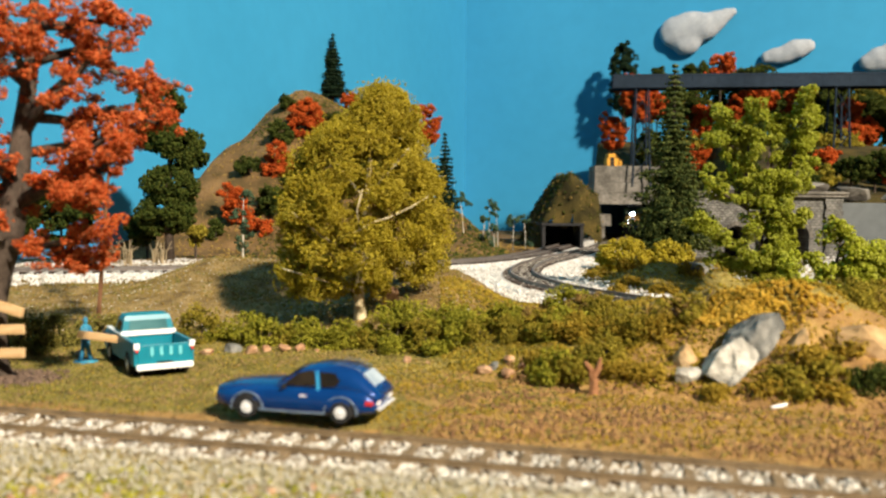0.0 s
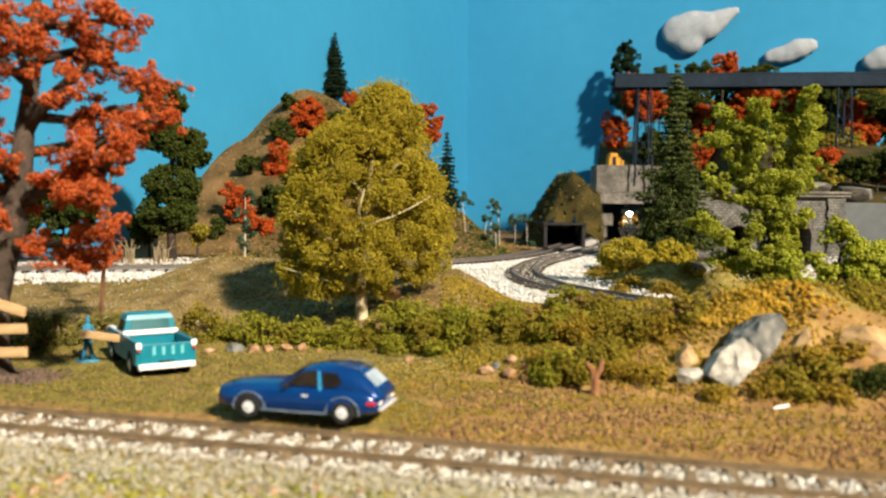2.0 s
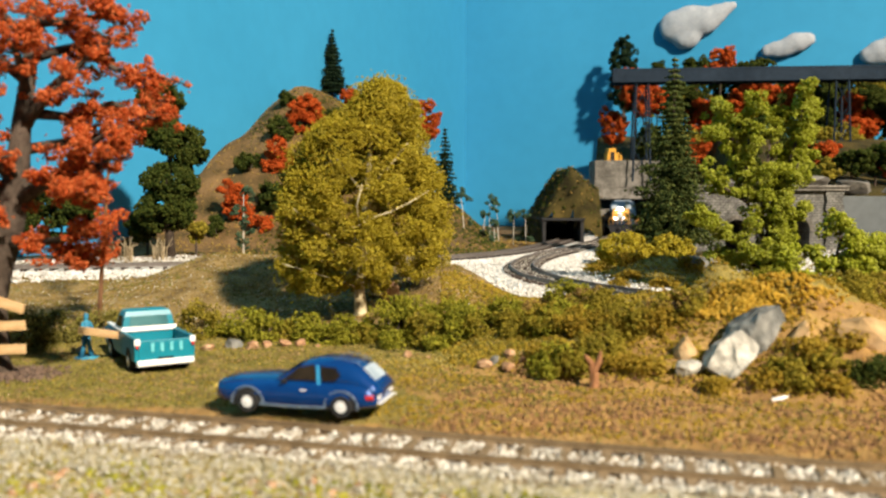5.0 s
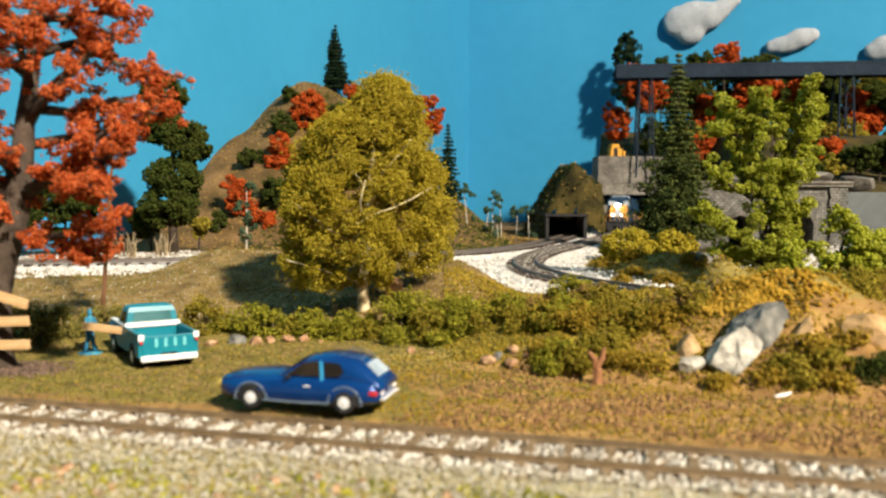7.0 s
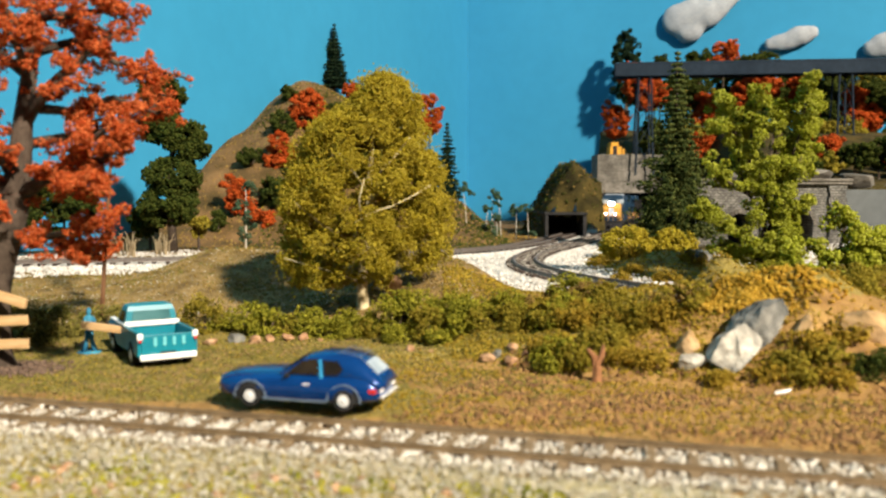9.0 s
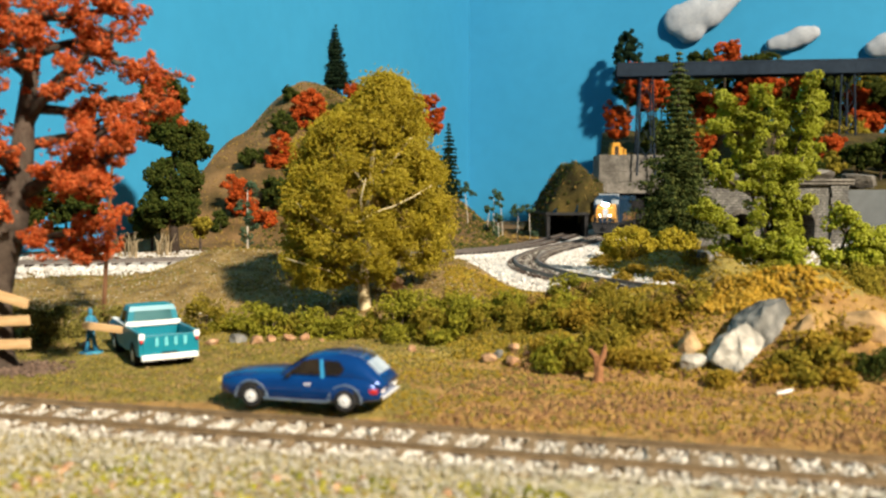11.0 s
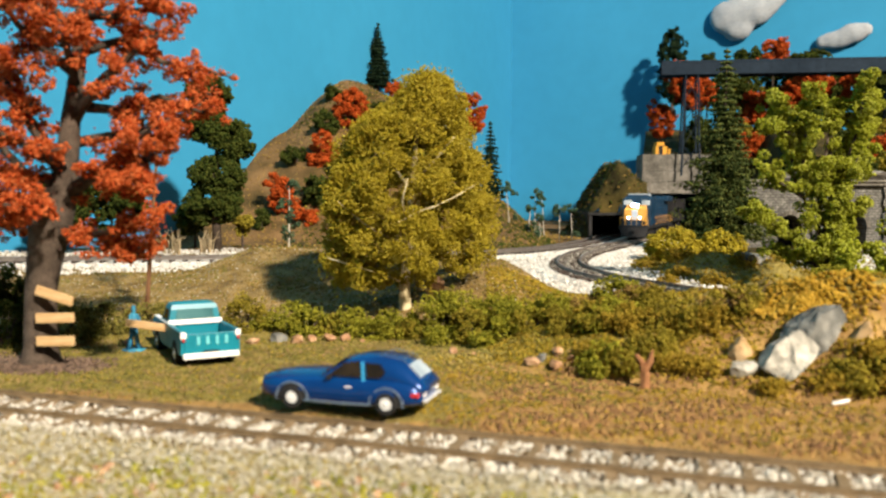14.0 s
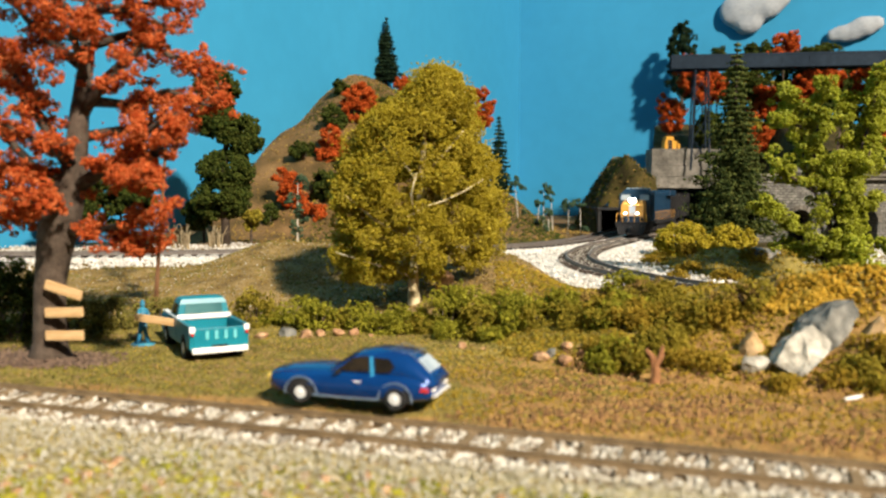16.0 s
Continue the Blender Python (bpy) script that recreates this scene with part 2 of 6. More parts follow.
FRONT = [(-60, 36.4), (-13, 24.7), (-3, 22.2), (7, 19.6), (40, 11.1)]


def spline(pts, step=0.5):
    """A smooth line through plan points, resampled evenly: x, y, heading."""
    p = np.array([pts[0]] + list(pts) + [pts[-1]], float)
    out = []
    for i in range(1, len(p) - 2):
        for t in np.linspace(0, 1, 24, endpoint=False):
            a, b, c, d = p[i - 1:i + 3]
            out.append(0.5 * (2 * b + (c - a) * t + (2 * a - 5 * b + 4 * c - d) * t * t + (3 * b - a - 3 * c + d) * t ** 3))
    out = np.array(out + [p[-1]])
    s = np.concatenate([[0], np.cumsum(np.linalg.norm(np.diff(out, axis=0), axis=1))])
    u = np.arange(0, s[-1], step)
    q = np.stack([np.interp(u, s, out[:, 0]), np.interp(u, s, out[:, 1])], 1)
    g = np.gradient(q, axis=0)
    return q, np.arctan2(g[:, 1], g[:, 0])


def line_distance(x, y, q):
    d = np.full(np.shape(x), 1e9)
    for a in q[::4]:
        d = np.minimum(d, (x - a[0]) ** 2 + (y - a[1]) ** 2)
    return np.sqrt(d)


Q_MAIN, A_MAIN = spline(MAIN)
Q_BRANCH, A_BRANCH = spline(BRANCH)
Q_FRONT, A_FRONT = spline(FRONT)
SIDE = [(42, 96), (33, 80), (25.5, 64), (22.3, 54), (22.5, 46), (26, 38)]
Q_SIDE, A_SIDE = spline(SIDE)
BENCH = 1.1


def height(x, y):
    """The ground, in centimetres, over the whole layout."""
    x, y = np.asarray(x, float), np.asarray(y, float)
    foot = 40.5 - 1.5 * sm(-4, 4, x)
    top = 58 - 13 * sm(-8, 3, x)
    z = BENCH * sm(0, 1, (y - foot) / (top - foot))
    z = z + 0.12 * fnoise(x, y, 0.5) * sm(30, 42, y) - 0.30 * np.exp(-((x + 11.5) / 7) ** 2 - ((y - 34) / 4.5) ** 2)
    # crest of the bank before the branch line
    yc = 57.5 - 9 * sm(-9, 1, x)
    crest = np.where(y < yc, np.clip(1 - (yc - y) / 15.0, 0, 1) ** 1.4, np.exp(-((y - yc) / 3.6) ** 2))
    z = z + 1.75 * crest * sm(-21, -15, x) * sm(5, 0, x)
    # front mound with the rock: a foot line that comes nearer to the east, and an uneven ridge
    foot2 = 31.6 - 0.42 * np.clip(x, 0, 13)
    ridge = 0.9 * sm(-1, 4, x) + 0.75 * sm(4, 10, x) + 0.55 * sm(9.5, 12.5, x) - 0.75 * sm(13.5, 16.5, x) + 0.35 * sm(17, 22, x)
    face = (1 - (1 - np.clip((y - foot2) / (39.5 - foot2), 0, 1)) ** 3.0) * sm(48, 41, y)
    mound = ridge * face
    z = np.maximum(z, np.where(mound > 0.01, mound * 1.48 + 0.5 * z * sm(40, 44, y), -9)) + mound * (0.27 * fnoise(x, y, 1.25) + 0.13 * fnoise(x, y, 2.9, 1))
    # knoll over the rock face, and the sandy ridge beside it
    back = sm(35.0, 32.5, y)
    z = z + (0.34 * np.exp(-((x - 11.4) / 1.9) ** 2) * sm(29.6, 31.4, y) + (0.75 * np.exp(-((x - 14.3) / 1.5) ** 2) + 0.45 * np.exp(-((x - 16.8) / 1.5) ** 2)) * sm(28.6, 31, y)) * back
    # second small mound
    z = z + 1.6 * np.exp(-((x - 15.6) / 3.6) ** 2 - ((y - 59) / 4.5) ** 2)
    # big hill
    peak = 1.04 * (4.5 * sm(9, 1, x) + 12.5 * sm(1, -9, x) + 4.2 * sm(-8, -20, x))
    peak = peak * sm(-41, -35.5, x) - 4.2 * sm(-20, -27, x) * sm(-41, -35, x) - 6.5 * sm(-27, -36, x) * sm(-41, -35, x)
    z = z + peak * sm(88, 126, y + 2 * fnoise(x, y, 0.12)) + 0.6 * fnoise(x, y, 0.25, 2) * sm(84, 110, y) * sm(9, 0, x)
    # wooded hill behind the walls
    z = z + sm(33, 40, x - 0.15 * (y - 100)) * sm(94, 99, y) * (6.8 + 9 * sm(99, 140, y))
    d = line_distance(x, y, Q_MAIN)
    bench = sm(6.5, 3.0, d) * sm(135, 120, y) + sm(4.5, 3.0, d) * sm(120, 135, y)
    z = z * (1 - bench * sm(36, 42, y)) + BENCH * bench * sm(36, 42, y)
    d = line_distance(x, y, Q_BRANCH)
    bench = sm(6.0, 3.2, d)
    z = z * (1 - bench) + BENCH * bench
    # the ground before the front track lies a little lower
    z = z - 0.13 * sm(2.4, 1.5, np.abs((y - 24.9) * 0.97 + (x + 13) * 0.24)) - 0.5 * sm(-2.6, -7, (y - 24.9) * 0.97 + (x + 13) * 0.24)
    z = z + 0.04 * fnoise(x, y, 2.3) * sm(60, 20, y)
    return z


def H(x, y):
    return float(height(np.array([x]), np.array([y]))[0])


# ---- ground, backdrop, room ----
def ground():
    ys = np.concatenate([np.linspace(2, 60, 210), np.linspace(60.5, 150, 150), np.linspace(151, 240, 40)])
    us = np.linspace(-1, 1, 300)
    xs = us * 70 + us ** 3 * 70
    X, Y = np.meshgrid(xs, ys)
    Z = height(X, Y)
    v = np.stack([X, Y, Z], -1).reshape(-1, 3)
    nx, ny = len(xs), len(ys)
    i = (np.arange(ny - 1)[:, None] * nx + np.arange(nx - 1)[None]).ravel()
    f = np.stack([i, i + 1, i + nx + 1, i + nx], 1)
    c = v[f].mean(1)
    inside = ((c[:, 0] - CORNER.x) * -0.933 + (c[:, 1] - CORNER.y) * 0.361 < 1.0) & ((c[:, 0] - CORNER.x) * 0.361 + (c[:, 1] - CORNER.y) * 0.933 < 1.0)
    f = f[inside]
    ob = part_np("ground", v, f, None, smooth=True)
    me = ob.data
    for m in (M_TURF, M_SLOPE, M_HILL, M_DARKHILL, M_DIRT, M_NEAR, M_BED):
        me.materials.append(m)
    c = v[f].mean(1)
    x, y = c[:, 0] + 0.5 * fnoise(c[:, 0], c[:, 1], 1.1), c[:, 1] + 0.6 * fnoise(c[:, 1], c[:, 0], 0.9)
    k = np.zeros(len(f), int)
    k[(y > 41) & (x < 4)] = 1
    k[(x > -1 + 0.35 * (27 - y)) & (y < 32)] = 4
    k[(y > 80) & (x < 14)] = 2
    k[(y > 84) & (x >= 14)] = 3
    side = (y - 24.9) * 0.97 + (x + 13) * 0.24
    k[(side > -2.2) & (side < 1.9)] = 4
    k[side <= -2.2] = 5
    dm, db = line_distance(c[:, 0], c[:, 1], Q_MAIN), line_distance(c[:, 0], c[:, 1], Q_BRANCH)
    k[((dm + 0.5 * fnoise(x, y, 1.4) < 4.9) & (y > 42) & (y < 100)) | ((db + 0.5 * fnoise(x, y, 1.4) < 4.8) & (y < 86) & (y > 50))] = 6
    me.polygons.foreach_set("material_index", k.astype(np.int32))
    return tagged(ob, "sculpted layout ground of brown earth, turf and hills", "ground", kind="structure")


CORNER = Vector((5.8, 200.0))
WALL_R, WALL_L = Vector((0.93, -0.36)).normalized(), Vector((-0.36, -0.93)).normalized()


def wall_panel(name, a, b, thick, z0, z1, material, label):
    """An upright wall from plan point a to b; its thickness lies on the left of a to b."""
    a, b = Vector(a), Vector(b)
    d = (b - a).normalized()
    n = Vector((-d.y, d.x)) * thick
    bm = bmesh.new()
    low = [bm.verts.new((*p, z0)) for p in (a, b, b + n, a + n)]
    high = [bm.verts.new((*p, z1)) for p in (a, b, b + n, a + n)]
    bm.faces.new(low[::-1])
    bm.faces.new(high)
    for i in range(4):
        bm.faces.new((low[i], low[(i + 1) % 4], high[(i + 1) % 4], high[i]))
    return tagged(part(name, bm, material), label, "wall", kind="structure")


def backdrop():
    wall_panel("backdrop_left", CORNER + WALL_L * 260, CORNER, 3, -20, 130, M_BLUE, "sky-blue painted backdrop wall of the layout")
    wall_panel("backdrop_right", CORNER + WALL_R * 0.003, CORNER + WALL_R * 190, 3, -20, 130, M_BLUE, "sky-blue painted backdrop wall with cotton clouds")


ground()
backdrop()


def layout_base():
    """The benchwork under the scenery."""
    pts = [(139, 2), (139, 146), (CORNER.x, CORNER.y - 1), (-69, 2)]
    bm = bmesh.new()
    low, high = ([bm.verts.new((p[0], p[1], z)) for p in pts] for z in (-9, -3))
    bm.faces.new(low)
    bm.faces.new(high[::-1])
    for i in range(4):
        bm.faces.new((low[i], high[i], high[(i + 1) % 4], low[(i + 1) % 4]))
    bmesh.ops.recalc_face_normals(bm, faces=bm.faces)
    tagged(part("layout_base", bm, M_ROOM), "plain benchwork board under the model landscape", "board", kind="structure")


layout_base()


# ---- tracks ----
def track(name, q, a, z, material, label, pieces=None, low=1.0, tie=None):
    """Rails and ties of a 16.5 mm gauge track along a plan line."""
    ob = thing(name, 0, 0, 0, label=label, category="railway track", kind="")
    n = np.stack([-np.sin(a), np.cos(a)], 1)
    for side in (-1, 1):
        bm = bmesh.new()
        prev = None
        for p, w in zip(q, n):
            c = p + side * 0.86 * w
            ring = [bm.verts.new((*(c + o * w), z + h * low)) for o, h in ((-0.06, 0.18), (-0.035, 0.24), (-0.04, 0.42), (0.04, 0.42), (0.035, 0.24), (0.06, 0.18))]
            if prev:
                for k in range(5):
                    bm.faces.new((prev[k], prev[k + 1], ring[k + 1], ring[k]))
            prev = ring
        part("rail", bm, material, ob)
    bm = bmesh.new()
    box(bm, -1.45, -0.125, 0.0, 1.45, 0.125, 0.19 * low, 0.015)
    first = part("tie", bm, tie or M_TIE, ob)
    s, last = 0.0, None
    for i in range(1, len(q)):
        s += np.linalg.norm(q[i] - q[i - 1])
        if s < 0.72:
            continue
        s = 0.0
        if pieces and not pieces(q[i]):
            continue
        if last is None:
            t = first
        else:
            t = new("tie", first.data)
            t.parent = ob
        t.matrix_basis = pose(q[i][0] * CM, q[i][1] * CM, z * CM, 0, 0, math.degrees(a[i]) - 90 + random.uniform(-1, 1))
        last = t
    return ob


def ballast(name, q, a, lo, hi, n, material, seed, label, size=(0.05, 0.12), keep=None, lift=0.05):
    """Loose stone chips along a plan line, from lo to hi centimetres to its left."""
    rng = np.random.default_rng(seed)
    i = rng.integers(0, len(q), n)
    o = rng.uniform(lo, hi, n)
    p = q[i] + np.stack([-np.sin(a[i]), np.cos(a[i])], 1) * o[:, None] + rng.normal(0, 0.25, (n, 2))
    if keep:
        p = p[keep(p[:, 0], p[:, 1])]
    zz = height(p[:, 0], p[:, 1]) + lift + rng.uniform(-0.03, 0.05, len(p))
    v, f = crumbs(np.column_stack([p, zz]), rng.uniform(*size, len(p)), rng, fine=size[1] < 0.09)
    return tagged(part_np(name, v, f, material, smooth=True), label, "gravel", kind="stuff")


def roadbed(name, q, a, half, z, material, label):
    n = np.stack([-np.sin(a), np.cos(a)], 1)
    bm = bmesh.new()
    prev = None
    for p, w in zip(q, n):
        ring = [bm.verts.new((*(p + o * w), z + h)) for o, h in ((-half - 0.8, -0.3), (-half, 0.02), (half, 0.02), (half + 0.8, -0.3))]
        if prev:
            for k in range(3):
                bm.faces.new((prev[k], prev[k + 1], ring[k + 1], ring[k]))
        prev = ring
    return tagged(part(name, bm, material), label, "trackbed", kind="structure")


RAIL_Z = BENCH + 0.12
roadbed("trackbed_main", Q_MAIN, A_MAIN, 2.3, BENCH + 0.1, M_BED, "pale gravel trackbed of the curved main line")
roadbed("trackbed_branch", Q_BRANCH, A_BRANCH, 2.3, BENCH + 0.09, M_BED, "pale gravel trackbed of the branch line")
roadbed("trackbed_side", Q_SIDE, A_SIDE, 1.7, BENCH + 0.08, M_BED, "pale gravel trackbed of the siding")
roadbed("trackbed_front", Q_FRONT, A_FRONT, 1.6, -0.07, M_ROADBED, "brown gravel trackbed of the foreground line")
track("railway_track", Q_MAIN, A_MAIN, RAIL_Z, M_RAIL_D, "curved main line with dark rails on white ballast", lambda p: p[1] < 150)
track("railway_track", Q_BRANCH, A_BRANCH, RAIL_Z - 0.005, M_RAIL_D, "branch line with dark rails on white ballast", lambda p: p[1] < 120 and p[0] > -50)
track("railway_track", Q_SIDE, A_SIDE, RAIL_Z - 0.02, M_RAIL_D, "siding with dark rails on white ballast")
track("railway_track", Q_FRONT, A_FRONT, -0.06, M_RAIL, "near line with rusty rails and dark ties", lambda p: -30 < p[0] < 30, low=0.68, tie=M_TIE_F)
ballast("white_ballast", Q_MAIN, A_MAIN, -5.2, -1.35, 9000, M_CHIPS, 31, "white stone ballast beside the curved main line", keep=lambda x, y: (y < 100) & (y > 40), lift=0.12)
ballast("white_ballast", Q_MAIN, A_MAIN, 1.35, 5.0, 9000, M_CHIPS, 32, "white stone ballast inside the main line's curve", keep=lambda x, y: (y < 100) & (y > 43), lift=0.12)
ballast("white_ballast", Q_MAIN, A_MAIN, -1.3, 1.3, 9000, M_CHIPS_D, 33, "grey ballast between the main line's ties", keep=lambda x, y: (y < 110) & (y > 40), size=(0.03, 0.07), lift=0.31)
ballast("white_ballast", Q_BRANCH, A_BRANCH, 1.3, 5.6, 11000, M_CHIPS, 35, "white stone ballast along the branch line", keep=lambda x, y: (x > -50) & (y < 86), lift=0.12)
ballast("white_ballast", Q_BRANCH, A_BRANCH, 4.0, 9.0, 9000, M_CHIPS, 39, "white stone ballast spilling down the bank", keep=lambda x, y: (x > -46) & (x < -17.5 + 0.4 * (y - 62)), lift=0.1)
ballast("white_ballast", Q_BRANCH, A_BRANCH, -15.0, -1.3, 14000, M_CHIPS, 34, "white stone ballast on the far side of the branch line", keep=lambda x, y: (x > -46) & (x < -19), lift=0.14)
ballast("white_ballast", Q_SIDE, A_SIDE, -3.5, 3.5, 3500, M_CHIPS, 36, "white stone ballast along the siding", lift=0.1, keep=lambda x, y: (y > 46))
ballast("near_ballast", Q_FRONT, A_FRONT, -1.7, 0.95, 22000, M_CHIPS_D, 37, "grey and white ballast between the near line's ties", size=(0.04, 0.10), keep=lambda x, y: (x > -22) & (x < 22), lift=0.11)
ballast("near_ballast", Q_FRONT, A_FRONT, -5.4, -1.4, 44000, M_CHIPS_W, 38, "cream stone ballast along the near line's shoulder", size=(0.03, 0.07), keep=lambda x, y: (x > -24) & (x < 22), lift=0.1)


# ---- plants ----
def foliage(name, pts, size, material, parent, rng, spread=0.35, label="", fine=False):
    v, f = crumbs(pts, size * rng.uniform(1 - spread, 1 + spread, len(pts)), rng, fine=fine)
    return part_np(name, v, f, material, parent, label, smooth=True)


def balls(rng, centres, radii, n, flat=0.85):
    """Points over the skins of small round tufts; n points on a tuft of radius 0.5."""
    out = []
    for c, r in zip(centres, radii):
        k = max(8, int(n * (r / 0.5) ** 2))
        d = rng.normal(size=(k, 3))
        d /= np.linalg.norm(d, axis=1)[:, None]
        out.append(np.asarray(c) + d * rng.uniform(0.72, 1.08, (k, 1)) * r * (1, 1, flat))
    return np.concatenate(out)


def clumpy(rng, n, lobes, per, r_lobe, inner=0.5):
    """Points of a crown: lobes (centre, radii) covered with small round tufts."""
    out = []
    tot = sum(r[0] * r[2] for _, r in lobes)
    for c, r in lobes:
        k = max(3, int(0.42 * n * r[0] * r[2] / tot))
        cs = shell(rng, k, c, r, max(inner, 0.6))
        rad = r_lobe * rng.uniform(1.4, 2.4, k)
        for t, q in zip(cs, rad):
            d = rng.normal(size=(int(per / 0.42), 3))
            d /= np.linalg.norm(d, axis=1)[:, None]
            out.append(t + d * rng.uniform(0.7, 1.1, (len(d), 1)) * q * (1, 1, 0.85))
    return np.concatenate(out)


def leafy_tree(x, y, z, trunk, branches, lobes, material, bark, seed, label, tufts=260, per=26, tuft=0.28, leaf=0.11, name="tree", rz=0, inner=0.5, group="", fine=False, pts=None):
    rng = np.random.default_rng(seed)
    ob = thing(name, x, y, z, rz, label=label, category="tree", group=group)
    bm = bmesh.new()
    tube(bm, trunk[0], trunk[1], 8)
    part("trunk", bm, bark, ob, smooth=True)
    for line, rad in branches:
        bm = bmesh.new()
        tube(bm, line, rad, 6)
        part("limb", bm, bark, ob, smooth=True)
    foliage("crown", clumpy(rng, tufts, lobes, per, tuft, inner) if pts is None else pts, leaf, material, ob, rng, fine=fine)
    return ob


def spruce(x, y, z, h, r, material, seed, label, leaf=0.13, dens=1.0, levels=None, droop=0.35):
    rng = np.random.default_rng(seed)
    ob = thing("spruce_tree", x, y, z, label=label, category="conifer tree")
    bm = bmesh.new()
    tube(bm, [(0, 0, -0.6), (0, 0, h * 0.5), (0, 0, h * 0.99)], [h * 0.02, h * 0.013, h * 0.002], 6)
    part("trunk", bm, M_BARK, ob)
    pts = []
    levels = levels or int(h * 1.7)
    for i in range(levels):
        t = (i + 0.5) / levels
        zz = h * (0.10 + 0.89 * t)
        rr = r * (1 - t) ** 0.85 * rng.uniform(0.8, 1.15) + 0.08
        nb = max(4, int(11 * (1 - t) + 4))
        for k in range(nb):
            an = 6.283 * (k + rng.uniform(-0.3, 0.3)) / nb + i
            ln = rr * rng.uniform(0.7, 1.1)
            m = int(max(5, ln * 16 * dens))
            s = rng.uniform(0.05, 1, m)
            p = np.stack([np.cos(an) * ln * s, np.sin(an) * ln * s, zz - droop * ln * s + 0.12 * ln * s * s], 1)
            pts.append(p + rng.normal(0, 1, (m, 3)) * (0.10 * ln + 0.03) * np.array((1, 1, 0.35)))
    foliage("needles", np.concatenate(pts), leaf * 1.15, material, ob, rng, fine=True)
    return ob


def bush(x, y, z, r, material, seed, label, n=60, per=16, tuft=0.16, leaf=0.08, group="", name="bush"):
    rng = np.random.default_rng(seed)
    ob = thing(name, x, y, z, label=label, category="bush", group=group)
    p = clumpy(rng, n, [((0, 0, r[2] * 0.55), r)], per, tuft * 1.15, 0.62)
    p[:, 2] = np.maximum(p[:, 2], -0.25)
    foliage("foliage", p, leaf * 1.15, material, ob, rng, fine=True)
    for k in range(3):
        a = 2.1 * k + seed
        bm = bmesh.new()
        tube(bm, [(0, 0, -0.2), (math.cos(a) * r[0] * 0.4, math.sin(a) * r[1] * 0.4, r[2] * 0.8)], [0.07, 0.03], 5)
        part("stem", bm, M_BARK, ob)
    return ob


# ---- trees of the layout ----
def taper(line, r0, r1):
    n = len(line) - 1
    return [Vector(p) for p in line], [r0 + (r1 - r0) * i / n for i in range(n + 1)]


def birch_tree():
    rng = np.random.default_rng(3)
    tr = ([(0, 0, -0.6), (0.05, 0, 0.2), (0.02, 0, 1.2), (0.25, 0, 4), (0.5, 0.1, 7.5), (0.8, 0, 11)], [0.42, 0.33, 0.27, 0.2, 0.12, 0.04])
    br = [taper([(0.15, 0, 2.6), (0.05, -2.4, 3.8), (0.1, -3.5, 4.55), (1.0, -3.45, 5.05), (1.8, -3.2, 5.3), (2.7, -2.7, 5.75), (3.6, -2.1, 6.3)], 0.05, 0.025),
          taper([(0.2, 0, 3.2), (0.3, -2.8, 4.6), (0.25, -3.7, 5.6), (0.5, -3.55, 6.6)], 0.06, 0.025),
          taper([(0.05, 0, 1.3), (-0.8, -0.9, 1.75), (-2.0, -2.4, 2.3), (-3.5, -2.5, 2.75)], 0.075, 0.025),
          taper([(0.2, 0, 3.2), (-1.5, -2.0, 4.2), (-3.0, -2.6, 5.5)], 0.1, 0.04), taper([(0.3, 0, 5), (1.2, -1.8, 7.0), (2.6, -2.3, 8.6)], 0.1, 0.04), taper([(0.4, 0, 6), (-2, 1, 9)], 0.09, 0.03)]
    # the crown's middle and radius by height
    zs = (1.3, 1.9, 2.6, 4.5, 6.5, 8.4, 9.3, 10.2, 11.2, 11.9)
    cs = (-2.0, -0.5, 0.1, 0.35, 0.2, 0.1, 0.45, 1.1, 1.3, 1.2)
    rs = (1.6, 3.5, 4.2, 4.3, 4.1, 3.4, 2.7, 1.8, 1.1, 0.4)
    centres, radii = [], []
    for k in range(500):
        z = rng.uniform(1.4, 11.7)
        a = rng.uniform(0, 6.283)
        q = max(0.05, np.interp(z, zs, rs) - 0.3 + rng.normal(0, 0.22)) * (1 if k % 3 else rng.uniform(0.4, 0.9))
        centres.append((np.interp(z, zs, cs) + q * math.cos(a), 0.86 * q * math.sin(a), z))
        radii.append(rng.uniform(0.3, 0.66))
    pts = balls(rng, centres, radii, 150)
    pts = np.concatenate([pts, pts[rng.integers(0, len(pts), 16000)] + rng.normal(0, 0.26, (16000, 3))])
    return leafy_tree(-4.2, 43.7, H(-4.2, 43.7), tr, br, [], M_YEL, M_BARK_W, 3, "full olive-gold foam tree with pale trunk on the slope", leaf=0.068, name="birch_tree", fine=True, pts=pts)


